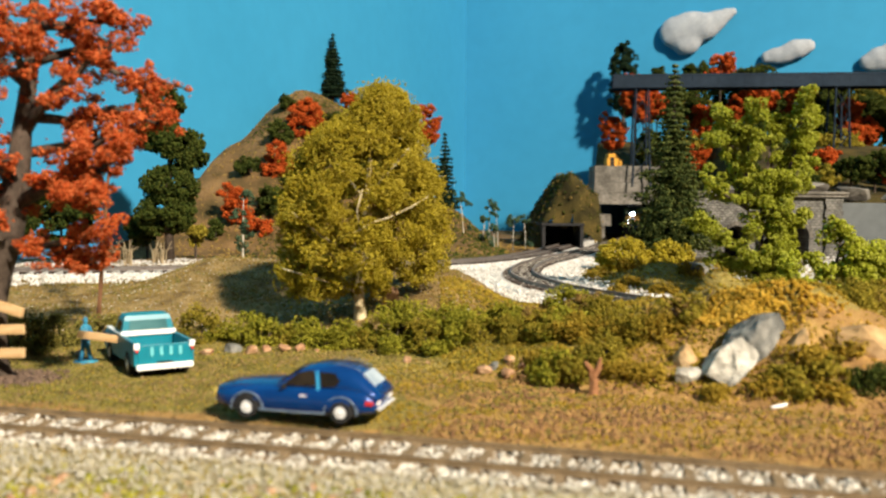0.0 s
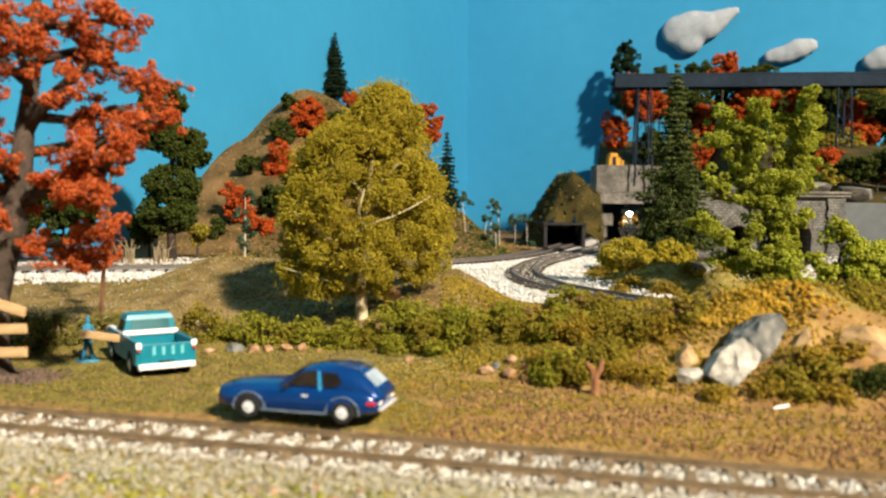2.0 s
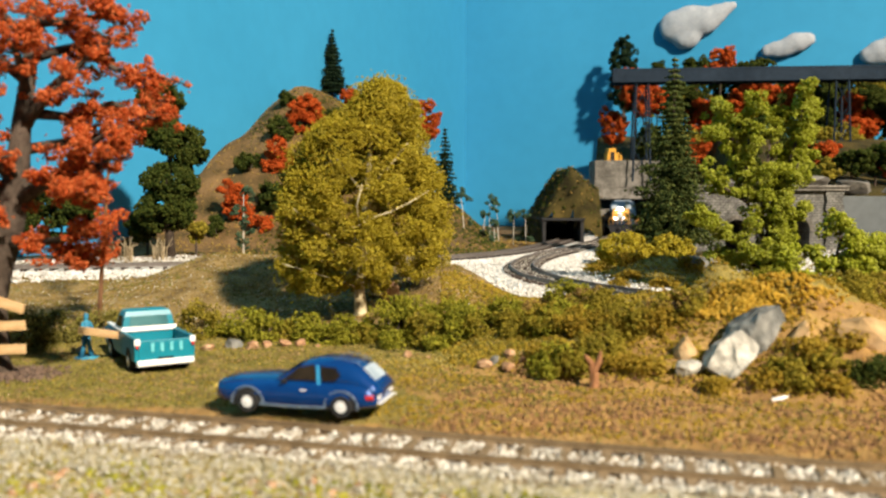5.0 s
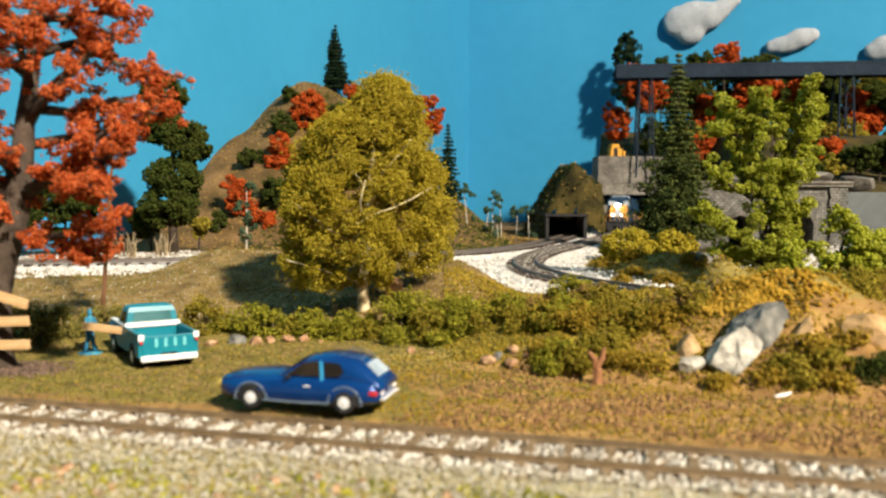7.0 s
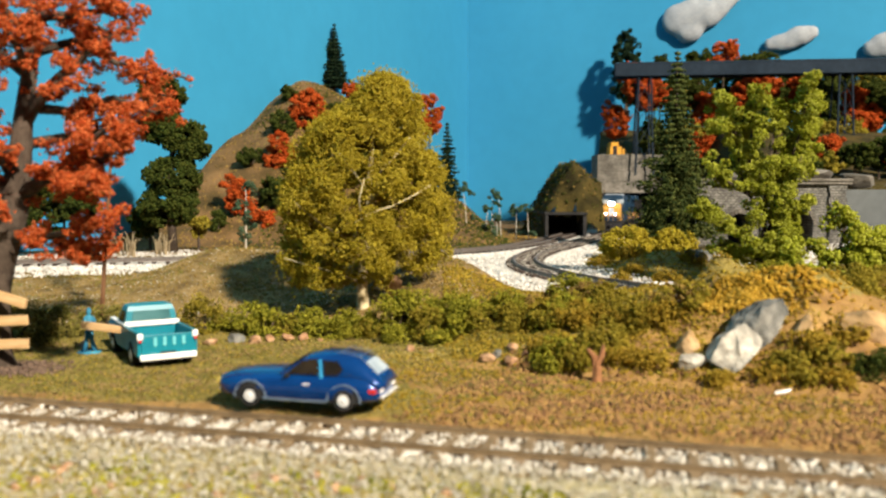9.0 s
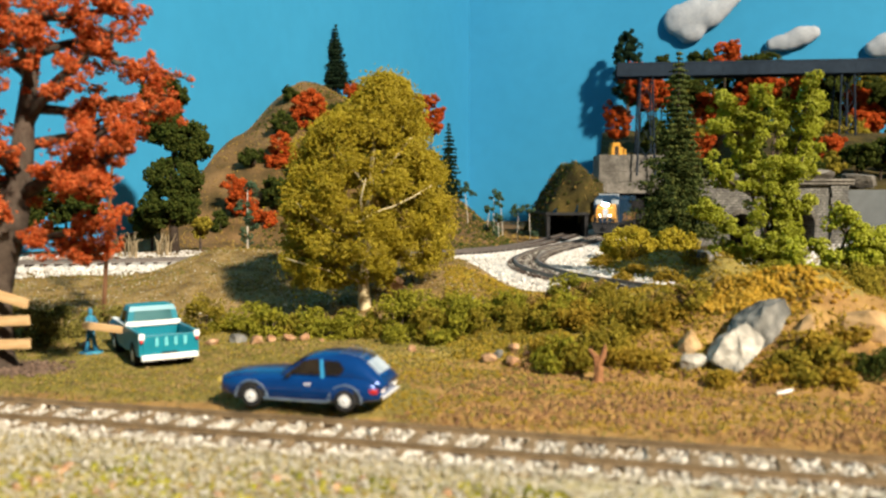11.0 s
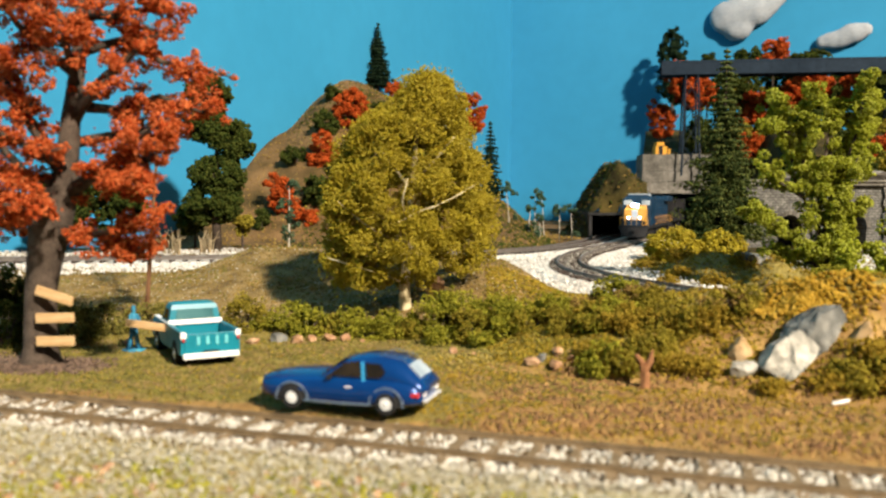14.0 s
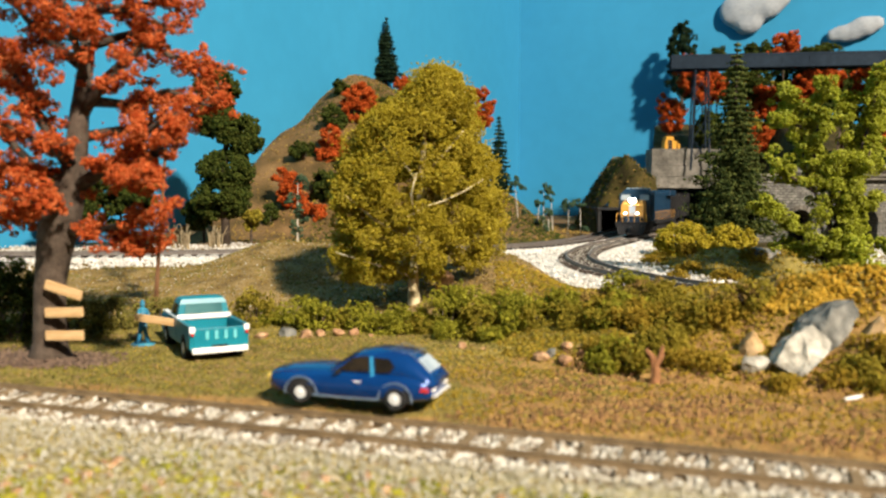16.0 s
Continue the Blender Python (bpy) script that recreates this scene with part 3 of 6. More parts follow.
def red_tree():
    rng = np.random.default_rng(5)
    tr = ([(-0.7, 0, -0.5), (-0.7, 0, 0.1), (-0.68, 0, 0.6), (-0.62, 0, 2.8), (-0.42, 0, 4.1), (-0.2, 0, 5.2), (0.1, 0, 6.1), (0.5, 0, 7.5), (0.7, 0, 9.4), (1.0, 0.1, 11.5), (1.2, 0, 13.8), (1.3, 0, 15.5)],
          [1.0, 0.84, 0.64, 0.6, 0.68, 0.8, 0.7, 0.46, 0.36, 0.28, 0.2, 0.08])
    arms = [  # plan of the limbs seen from the front: way in x and z, then how far each comes forward
        ([(-0.2, 5.6), (-1.1, 7.6), (-2.1, 8.9), (-3.2, 10.3)], -0.6), ([(0.3, 7.3), (-0.2, 8.8), (-0.8, 10.1), (-1.7, 11.3), (-2.3, 12.4)], -1.2), ([(0.3, 6.4), (1.7, 7.1), (3.0, 7.8), (4.1, 8.6), (5.2, 9.1)], -0.9),
        ([(2.9, 7.7), (4.4, 7.8), (5.1, 8.2)], -1.2), ([(0.7, 9.2), (1.7, 10.3), (2.8, 11.1), (4.0, 12.0), (5.0, 12.3)], -0.6), ([(1.0, 9.8), (2.4, 9.7), (3.7, 10.3), (5.3, 9.7)], 0.6),
        ([(1.0, 11.8), (2.3, 12.4), (3.6, 11.7), (4.9, 11.5)], 1.0), ([(1.2, 13.2), (2.6, 13.1), (3.8, 13.2), (4.7, 13.1)], -0.4), ([(-0.2, 5.0), (1.4, 4.9), (3.0, 5.2), (4.7, 5.7)], -1.0),
        ([(1.9, 4.9), (2.8, 4.4), (4.2, 4.4)], -0.8), ([(1.7, 7.1), (3.3, 6.9), (4.9, 7.1)], -1.4), ([(-0.2, 5.7), (-1.2, 6.2), (-2.3, 6.4), (-3.6, 6.2)], -1.0), ([(0.4, 7.0), (-1.4, 7.2), (-3.1, 7.7)], -1.4),
        ([(0.9, 11), (-0.4, 12.3), (-1.2, 13.8)], -0.8), ([(0.5, 7.4), (0.6, 8.0), (0.2, 8.7)], -1.8), ([(1.1, 12.5), (0.8, 13.2), (0.2, 14.0)], -1.5), ([(0.9, 10.6), (1.7, 11.6), (1.9, 12.6)], -1.7),
        ([(-0.3, 5.4), (-2.4, 5.4), (-4.6, 5.0)], 0.8), ([(0.6, 8.4), (2.2, 8.9), (3.6, 9.4), (4.6, 10.6)], 1.6), ([(-2.1, 8.9), (-3.6, 8.9), (-5.0, 8.6)], 0.6), ([(-0.6, 9.7), (-2.8, 11.0), (-4.6, 12.0)], 1.2), ([(0.0, 6.0), (0.6, 5.9), (0.7, 6.2)], -1.9)]
    br, centres, radii = [], [], []
    for i, (way, fwd) in enumerate(arms):
        n = len(way)
        line = [Vector((x, fwd * 2.6 * k / (n - 1), z)) for k, (x, z) in enumerate(way)]
        r = 0.3 if n > 4 else 0.22
        br.append(taper(line, r, 0.05))
        length = sum((b - a).length for a, b in zip(line, line[1:]))
        for j in range(int(6 + 3.7 * length)):
            u = rng.uniform(0.30, 1.10) * (n - 1)
            k = min(int(u), n - 2)
            p = line[k].lerp(line[k + 1], u - k) + Vector(rng.normal(0, 1, 3) * (0.36, 0.5, 0.26))
            centres.append(p)
            radii.append(rng.uniform(0.16, 0.44))
            if j % 3 == 0:
                br.append(taper([line[k].lerp(line[k + 1], u - k), p], 0.06, 0.025))
    for _ in range(48):
        centres.append((rng.uniform(-4.2, 4.2), rng.uniform(-4.2, 0.4), rng.uniform(6.2, 14.6)))
        radii.append(rng.uniform(0.2, 0.45))
    for _ in range(16):
        centres.append((rng.uniform(-3.6, 0.8), rng.uniform(-2.2, -0.8), rng.uniform(5.6, 7.4)))
        radii.append(rng.uniform(0.3, 0.5))
    pts = balls(rng, centres, radii, 150, 0.7)
    pts = np.concatenate([pts, pts[rng.integers(0, len(pts), 5000)] + rng.normal(0, 0.13, (5000, 3))])
    return leafy_tree(-16.4, 32.0, H(-16.4, 32), tr, br, [], M_RED, M_BARK, 6, "large orange-red autumn tree with thick grey trunk", leaf=0.075, name="autumn_tree", fine=True, pts=pts)


def dark_tree():
    tr = ([(0, 0, -0.5), (-0.2, 0, 5), (0.1, 0, 10), (0, 0, 15)], [0.5, 0.35, 0.25, 0.08])
    lobes = [((-0.8, 0, 14.8), (1.9, 1.8, 1.6)), ((0.9, 0, 11.0), (2.1, 2, 1.3)), ((-0.9, 0, 12.0), (1.9, 1.8, 1.5)), ((0.2, 0, 7.2), (2.4, 2.2, 1.7)), ((-0.3, 0, 4.6), (2.5, 2.2, 2.0)), ((2.2, 0, 9.8), (1.3, 1.3, 0.9))]
    return leafy_tree(-25.6, 80.5, H(-25.6, 80.5), tr, [], lobes, M_GREEN, M_BARK, 8, "tall dark-green clumped tree beside the branch line", 1000, 22, 0.28, 0.14, "tree", inner=0.3)


def lime_tree():
    rng = np.random.default_rng(9)
    tr = ([(0.1, 0, -0.6), (0.1, 0, 2.4), (0.2, 0, 6.1), (0.6, 0, 9.4)], [0.19, 0.16, 0.12, 0.05])
    arms = [([(0.1, 3.7), (-1.2, 6.4), (-1.6, 9.3), (-2.4, 11.3)], 0.6), ([(-0.9, 6.4), (-0.8, 9.0), (-0.7, 11.4)], -0.5), ([(0.4, 3.7), (1.3, 6.7), (2.1, 9.5), (2.3, 11.8)], -0.5), ([(1.6, 7.4), (2.6, 9.1), (3.1, 11.3)], 0.5),
            ([(0.6, 7.1), (0.9, 9.4), (1.3, 10.9)], 0.7), ([(-0.2, 2.7), (-1.8, 3.4), (-3.1, 4.2), (-4.2, 4.7)], -0.5), ([(-0.8, 5.4), (-2.2, 6.2), (-3.1, 7.0)], -0.7), ([(0.4, 2.7), (1.7, 3.7), (2.3, 5.4)], -0.6),
            ([(-0.1, 1.6), (-1.4, 2.1), (-2.4, 2.4)], 0.4), ([(0.3, 1.4), (1.3, 2.1), (1.9, 3.7)], 0.5), ([(0.2, 3.0), (1.0, 5.0), (1.8, 7.6)], -1.0), ([(0.1, 1.5), (0.2, 2.2), (0.3, 3.0)], -1.0), ([(1.3, 6.7), (2.4, 7.0), (2.6, 8.4)], -0.4), ([(-1.6, 9.0), (-2.6, 9.4), (-3.0, 9.6)], 0.3)]
    br, centres, radii = [], [], []
    for way, fwd in arms:
        n = len(way)
        line = [Vector((x, fwd * k / (n - 1), z)) for k, (x, z) in enumerate(way)]
        br.append(taper(line, 0.11, 0.04))
        length = sum((b - a).length for a, b in zip(line, line[1:]))
        for j in range(int(8 + 8.0 * length)):
            u = rng.uniform(0.22, 1.03) * (n - 1)
            k = min(int(u), n - 2)
            centres.append(line[k].lerp(line[k + 1], u - k) + Vector(rng.normal(0, 1, 3) * (0.23, 0.45, 0.2)))
            radii.append(rng.uniform(0.18, 0.38))
    for _ in range(95):
        h = rng.uniform(1.2, 7.6)
        w = 1.9 - 0.13 * h
        centres.append((0.3 + rng.uniform(-w, w), rng.uniform(-1.2, 0.8), h))
        radii.append(rng.uniform(0.3, 0.5))
    pts = balls(rng, centres, radii, 150)
    return leafy_tree(18.8, 50, H(18.8, 50), tr, br, [], M_LIME, M_BARK, 9, "bright lime-green foam tree with clumped crown", leaf=0.085, name="tree", fine=True, pts=pts)


birch_tree()
red_tree()
dark_tree()
lime_tree()
spruce(23.2, 85, H(23.2, 85), 20.0, 4.5, M_PINE_LIT, 11, "tall green spruce before the stone walls", 0.15)
spruce(-17.4, 137.5, H(-17.4, 137.5), 34.2 - H(-17.4, 137.5), 2.5, M_PINE, 12, "tall dark spruce on top of the hill", 0.2)
spruce(0.6, 120, H(0.6, 120), 17 - H(0.6, 120), 1.9, M_PINE, 13, "slim dark spruce on the hill's flank", 0.17)


def right_bush_tree():
    tr = ([(0, 0, -0.5), (0, 0, 1.5), (0.3, 0, 3)], [0.15, 0.12, 0.05])
    lobes = [((-1.6, 0, 1.5), (1.2, 1.1, 0.9)), ((-0.9, 0, 0.6), (1.3, 1.1, 0.8)), ((0.3, 0, 2.6), (1.0, 1, 1.2)), ((0.3, 0, 3.9), (0.6, 0.6, 0.6)), ((1.5, 0, 2.0), (1.2, 1, 1.0)), ((1.2, 0, 0.9), (1.4, 1.1, 0.9)), ((2.6, 0, 2.3), (1, 1, 1.0)), ((2.9, 0, 1.0), (1.2, 1, 1))]
    leafy_tree(21, 45, H(21, 45), tr, [], lobes, M_LIME, M_BARK, 15, "low spreading lime-green tree on the mound", 260, 24, 0.22, 0.11, "tree", inner=0.3)


right_bush_tree()
for i, (x, y, r) in enumerate(((15.6, 72, 2.1), (19.6, 72.5, 1.8))):
    bush(x, y, H(x, y), (r, r * 0.9, r * 0.85), M_YEL, 20 + i, "round olive-yellow foam bush by the curve", 200, 20, 0.22, 0.11, "olive bushes")


# ---- vehicles ----
M_CARBLUE = mat("metallic_blue_paint", [(0.0, 0.035, 0.17), (0.001, 0.045, 0.2)], 200, 0.22, 0.0, 0.3, coat=0.4)
M_TEALP = mat("teal_paint", [(0.0, 0.155, 0.215), (0.0, 0.185, 0.25)], 100, 0.4, 0.02, vary=0.05)
M_WHITEP = mat("white_plastic_paint", [(0.78, 0.78, 0.76), (0.85, 0.85, 0.83)], 100, 0.45, 0.02, vary=0.03)
M_BLACK = mat("black_rubber", [(0.012, 0.012, 0.013), (0.025, 0.024, 0.024)], 300, 0.8, 0.1, vary=0.2)
# mostly diffuse white, so the chrome's glare sits in its colour
M_CHROME = mat("bright_chrome", [(0.85, 0.85, 0.85), (0.92, 0.92, 0.91)], 100, 0.25, 0.0, 0.3)
M_TRIM = mat("grey_trim", [(0.12, 0.17, 0.24), (0.18, 0.23, 0.31)], 200, 0.4, 0.0, 0.3)
M_GLASS = mat("dark_glass", [(0.008, 0.007, 0.006), (0.028, 0.02, 0.012)], 150, 0.08, 0.0)
M_PALEGLASS = mat("pale_glass", [(0.22, 0.27, 0.32), (0.48, 0.52, 0.55)], 90, 0.1, 0.0)
M_TAIL = mat("red_lens", [(0.45, 0.02, 0.02), (0.5, 0.03, 0.03)], 100, 0.25)
M_WLENS = mat("white_lens", [(0.8, 0.78, 0.72), (0.85, 0.83, 0.8)], 100, 0.2)
M_AMBER = mat("amber_lens", [(0.6, 0.42, 0.06), (0.7, 0.5, 0.1)], 100, 0.25)
M_LBLUE = mat("light_blue_paint", [(0.03, 0.25, 0.5), (0.04, 0.3, 0.55)], 100, 0.35)
M_PLANK = mat("fresh_wood", [(0.50, 0.30, 0.13), (0.66, 0.45, 0.24)], 90, 0.8, 0.2, vary=0.15, stretch=(1, 8, 8))
M_LOCOB = mat("locomotive_blue", [(0.003, 0.024, 0.055), (0.006, 0.036, 0.08)], 60, 0.45, 0.02, vary=0.1)
M_LOCOY = mat("locomotive_yellow", [(0.52, 0.25, 0.035), (0.6, 0.31, 0.06)], 60, 0.5, 0.02, vary=0.08)
M_LOCOK = mat("underframe_black", [(0.012, 0.012, 0.014), (0.03, 0.028, 0.028)], 100, 0.7, 0.1, vary=0.2)
M_SILVER = mat("silver_detail", [(0.45, 0.5, 0.56), (0.6, 0.65, 0.7)], 100, 0.4, 0.0, 0.3)
M_BEAM = glow("headlight_glow", (0.85, 0.95, 1.0), 60.0)
M_DITCH = glow("ditch_light_glow", (0.9, 0.96, 1.0), 14.0)
M_FIG = mat("figure_blue_paint", [(0.015, 0.06, 0.11), (0.03, 0.16, 0.27), (0.06, 0.33, 0.45)], 140, 0.6, 0.1, vary=0.2)


def loft(bm, rings, closed=True, caps=True):
    vs = [[bm.verts.new(p) for p in r] for r in rings]
    n = len(vs[0])
    for a, b in zip(vs, vs[1:]):
        for k in range(n if closed else n - 1):
            bm.faces.new((a[k], a[(k + 1) % n], b[(k + 1) % n], b[k]))
    if caps:
        bm.faces.new(vs[0][::-1])
        bm.faces.new(vs[-1])
    bmesh.ops.recalc_face_normals(bm, faces=bm.faces)
    return vs


def wheel(parent, x, y, r, w, side, rim=None):
    """A wheel with tyre, rim and hub; side is +1 on the car's left."""
    wh = new("wheel")
    wh.parent = parent
    wh.matrix_basis = pose(x * CM, y * CM, r * CM)
    bm = bmesh.new()
    prof = [(r * 0.62, w / 2), (r * 0.93, w / 2), (r, w * 0.32), (r, -w * 0.32), (r * 0.93, -w / 2), (r * 0.62, -w / 2)]
    n = 20
    vs = [[bm.verts.new((p * math.cos(6.2832 * k / n), q * side, p * math.sin(6.2832 * k / n))) for p, q in prof] for k in range(n)]
    for k in range(n):
        for j in range(len(prof) - 1):
            bm.faces.new((vs[k][j], vs[k][j + 1], vs[(k + 1) % n][j + 1], vs[(k + 1) % n][j]))
    bmesh.ops.recalc_face_normals(bm, faces=bm.faces)
    part("tyre", bm, M_BLACK, wh, "black rubber tyre")
    bm = bmesh.new()
    cyl(bm, (0, side * w * 0.1, 0), (0, side * w * 0.42, 0), r * 0.63, 20, r * 0.56)
    part("rim", bm, rim or M_CHROME, wh, "bright chrome rim")
    bm = bmesh.new()
    cyl(bm, (0, side * w * 0.40, 0), (0, side * w * 0.62, 0), r * 0.22, 12, r * 0.12)
    part("hub", bm, rim or M_CHROME, wh)


def slab(bm, pts, n, t):
    """A thin plate on the polygon pts, thickness t along n."""
    n = Vector(n)
    a = [bm.verts.new(Vector(p)) for p in pts]
    b = [bm.verts.new(Vector(p) + n * t) for p in pts]
    bm.faces.new(a[::-1])
    bm.faces.new(b)
    for i in range(len(a)):
        bm.faces.new((a[i], a[(i + 1) % len(a)], b[(i + 1) % len(a)], b[i]))
    bmesh.ops.recalc_face_normals(bm, faces=bm.faces)


def hatchback():
    ob = thing("car", -4.02, 25.22, 0.2, 166.5, "glossy blue hatchback model car with chrome wheels on dirt", "car")
    # stations: x, half width at the belt, sill height, belt height
    st = [(2.58, 0.66, 0.34, 0.72), (2.50, 0.82, 0.27, 0.80), (2.1, 0.93, 0.24, 0.86), (1.5, 0.98, 0.23, 0.91), (0.8, 1.0, 0.22, 0.95), (0, 1.01, 0.22, 0.96), (-0.9, 1.02, 0.22, 0.96),
          (-1.6, 1.0, 0.23, 0.94), (-2.1, 0.95, 0.26, 0.88), (-2.38, 0.86, 0.3, 0.80), (-2.46, 0.74, 0.36, 0.72)]
    bm = bmesh.new()
    loft(bm, [[(x, w * 0.84, s), (x, w * 0.97, s + 0.10), (x, w, (s + b) / 2), (x, w * 0.97, b - 0.1), (x, w * 0.86, b), (x, w * 0.4, b + 0.05), (x, -w * 0.4, b + 0.05), (x, -w * 0.86, b),
                    (x, -w * 0.97, b - 0.1), (x, -w, (s + b) / 2), (x, -w * 0.97, s + 0.10), (x, -w * 0.84, s)] for x, w, s, b in st])
    body = part("body", bm, M_CARBLUE, ob, "metallic blue body", smooth=True)
    # greenhouse: slanted screen, rounded roof, long sloping hatch
    bm = bmesh.new()
    gh = [(0.92, 0.84, 0.90, 0.04), (0.45, 0.82, 0.90, 0.34), (0.05, 0.79, 0.90, 0.56), (-0.4, 0.78, 0.90, 0.66), (-0.9, 0.77, 0.90, 0.665), (-1.35, 0.76, 0.90, 0.60), (-1.7, 0.76, 0.88, 0.46), (-2.05, 0.76, 0.82, 0.24), (-2.3, 0.74, 0.74, 0.06)]
    gh = [(x - 0.22, w, b, h) for x, w, b, h in gh]
    loft(bm, [[(x, w + 0.1, b - 0.08), (x, w + 0.04, b + h * 0.35), (x, w - 0.06, b + h * 0.8), (x, w * 0.72, b + h), (x, 0, b + h * 1.05), (x, -w * 0.72, b + h), (x, -w + 0.06, b + h * 0.8), (x, -w - 0.04, b + h * 0.35), (x, -w - 0.1, b - 0.08)]
              for x, w, b, h in gh])
    part("roof", bm, M_CARBLUE, ob, "rounded blue roof", smooth=True)
    for s in (1, -1):
        y = 0.80 * s
        for nm, pts, m in (("side_window", [(0.62, 1.01), (0.16, 1.37), (-0.30, 1.46), (-0.42, 1.02)], M_GLASS), ("side_window", [(-0.58, 1.0), (-0.50, 1.42), (-0.95, 1.40), (-1.12, 1.18), (-1.0, 1.04)], M_GLASS),
                           ("door_pillar", [(-0.43, 0.9), (-0.36, 1.43), (-0.44, 1.44), (-0.52, 0.9)], M_LBLUE)):
            bm = bmesh.new()
            lean = lambda z: s * (0.93 - 0.24 * max(0, z - 0.95))
            slab(bm, [(px - 0.28, lean(pz) - 0.03 * s, pz) for px, pz in pts], (0, s, 0.25), 0.045)
            part(nm, bm, m, ob, "dark tinted glass" if m is M_GLASS else "light blue pillar")
        # sill trim, arch trims, door handle, mirror
        bm = bmesh.new()
        tube(bm, [(1.05, s * 1.0, 0.27), (0, s * 1.02, 0.255), (-0.95, s * 1.02, 0.27)], [0.035] * 3, 6)
        part("sill_trim", bm, M_TRIM, ob)
        for x in (1.45, -1.45):
            bm = bmesh.new()
            arc = [(x + 0.5 * math.cos(a), s * 0.99, 0.30 + 0.46 * math.sin(a)) for a in np.linspace(-0.1, 3.24, 15)]
            tube(bm, arc, [0.028] * 15, 6)
            part("arch_trim", bm, M_TRIM, ob)
            # black half disc on the body stands for the arch's shaded hollow
            bm = bmesh.new()
            slab(bm, [(x + 0.47 * math.cos(a), s * 0.7, 0.22 + 0.50 * math.sin(a)) for a in np.linspace(0, math.pi, 17)], (0, s, 0), 0.285)
            part("wheel_well_shade", bm, M_BLACK, ob)
        bm = bmesh.new()
        box(bm, -0.42, s * 1.0, 0.72, -0.22, s * 1.045, 0.77, 0.012)
        part("door_handle", bm, M_CHROME, ob)
        bm = bmesh.new()
        box(bm, 0.20, s * 0.93, 0.93, 0.34, s * 1.1, 1.04, 0.03)
        part("mirror", bm, M_BLACK, ob)
        bm = bmesh.new()
        cyl(bm, (2.52, s * 0.62, 0.62), (2.62, s * 0.62, 0.62), 0.12, 14)
        part("headlight", bm, M_AMBER, ob, "amber front lamp")
        bm = bmesh.new()
        box(bm, -2.50, s * 0.58 - 0.13, 0.52, -2.36, s * 0.58 + 0.14, 0.66, 0.03)
        part("tail_light", bm, M_WLENS, ob, "white rear lens")
        bm = bmesh.new()
        box(bm, -2.40, s * 0.88 - 0.06, 0.54, -2.16, s * 0.88 + 0.06, 0.66, 0.02)
        part("tail_light", bm, M_TAIL, ob, "red rear lens")
    bm = bmesh.new()
    slab(bm, [(-1.94, 0.44, 1.35), (-1.94, -0.48, 1.35), (-2.32, -0.52, 1.01), (-2.32, 0.48, 1.01)], (-0.6, 0, 0.8), 0.04)
    # the glass is coloured pale to show a bright reflection
    part("rear_window", bm, M_PALEGLASS, ob, "rear window with its reflection painted pale")
    bm = bmesh.new()
    slab(bm, [(0.60, 0.7, 0.99), (0.60, -0.7, 0.99), (-0.04, -0.6, 1.45), (-0.04, 0.6, 1.45)], (0.6, 0, 0.8), 0.02)
    part("windscreen", bm, M_GLASS, ob, "dark windscreen")
    for x0, x1, w in ((2.56, 2.64, 0.68), (-2.58, -2.45, 0.74)):
        bm = bmesh.new()
        box(bm, x0, -w, 0.385, x1, w, 0.445, 0.025)
        part("bumper", bm, M_CHROME, ob, "chrome bumper")
    bm = bmesh.new()
    for s in (1, -1):
        tube(bm, [(-1.1, s * 0.5, 1.58), (-1.2, s * 0.5, 1.63), (-1.8, s * 0.5, 1.52), (-1.9, s * 0.5, 1.42)], [0.012] * 4, 5)
    tube(bm, [(-1.2, -0.5, 1.63), (-1.2, 0.5, 1.63)], [0.012] * 2, 5)
    tube(bm, [(-1.8, -0.5, 1.52), (-1.8, 0.5, 1.52)], [0.012] * 2, 5)
    part("roof_rack", bm, M_TRIM, ob, "thin grey roof rack")
    for x in (1.45, -1.45):
        for s in (1, -1):
            wheel(ob, x, s * 0.90, 0.32, 0.26, s)
    return ob


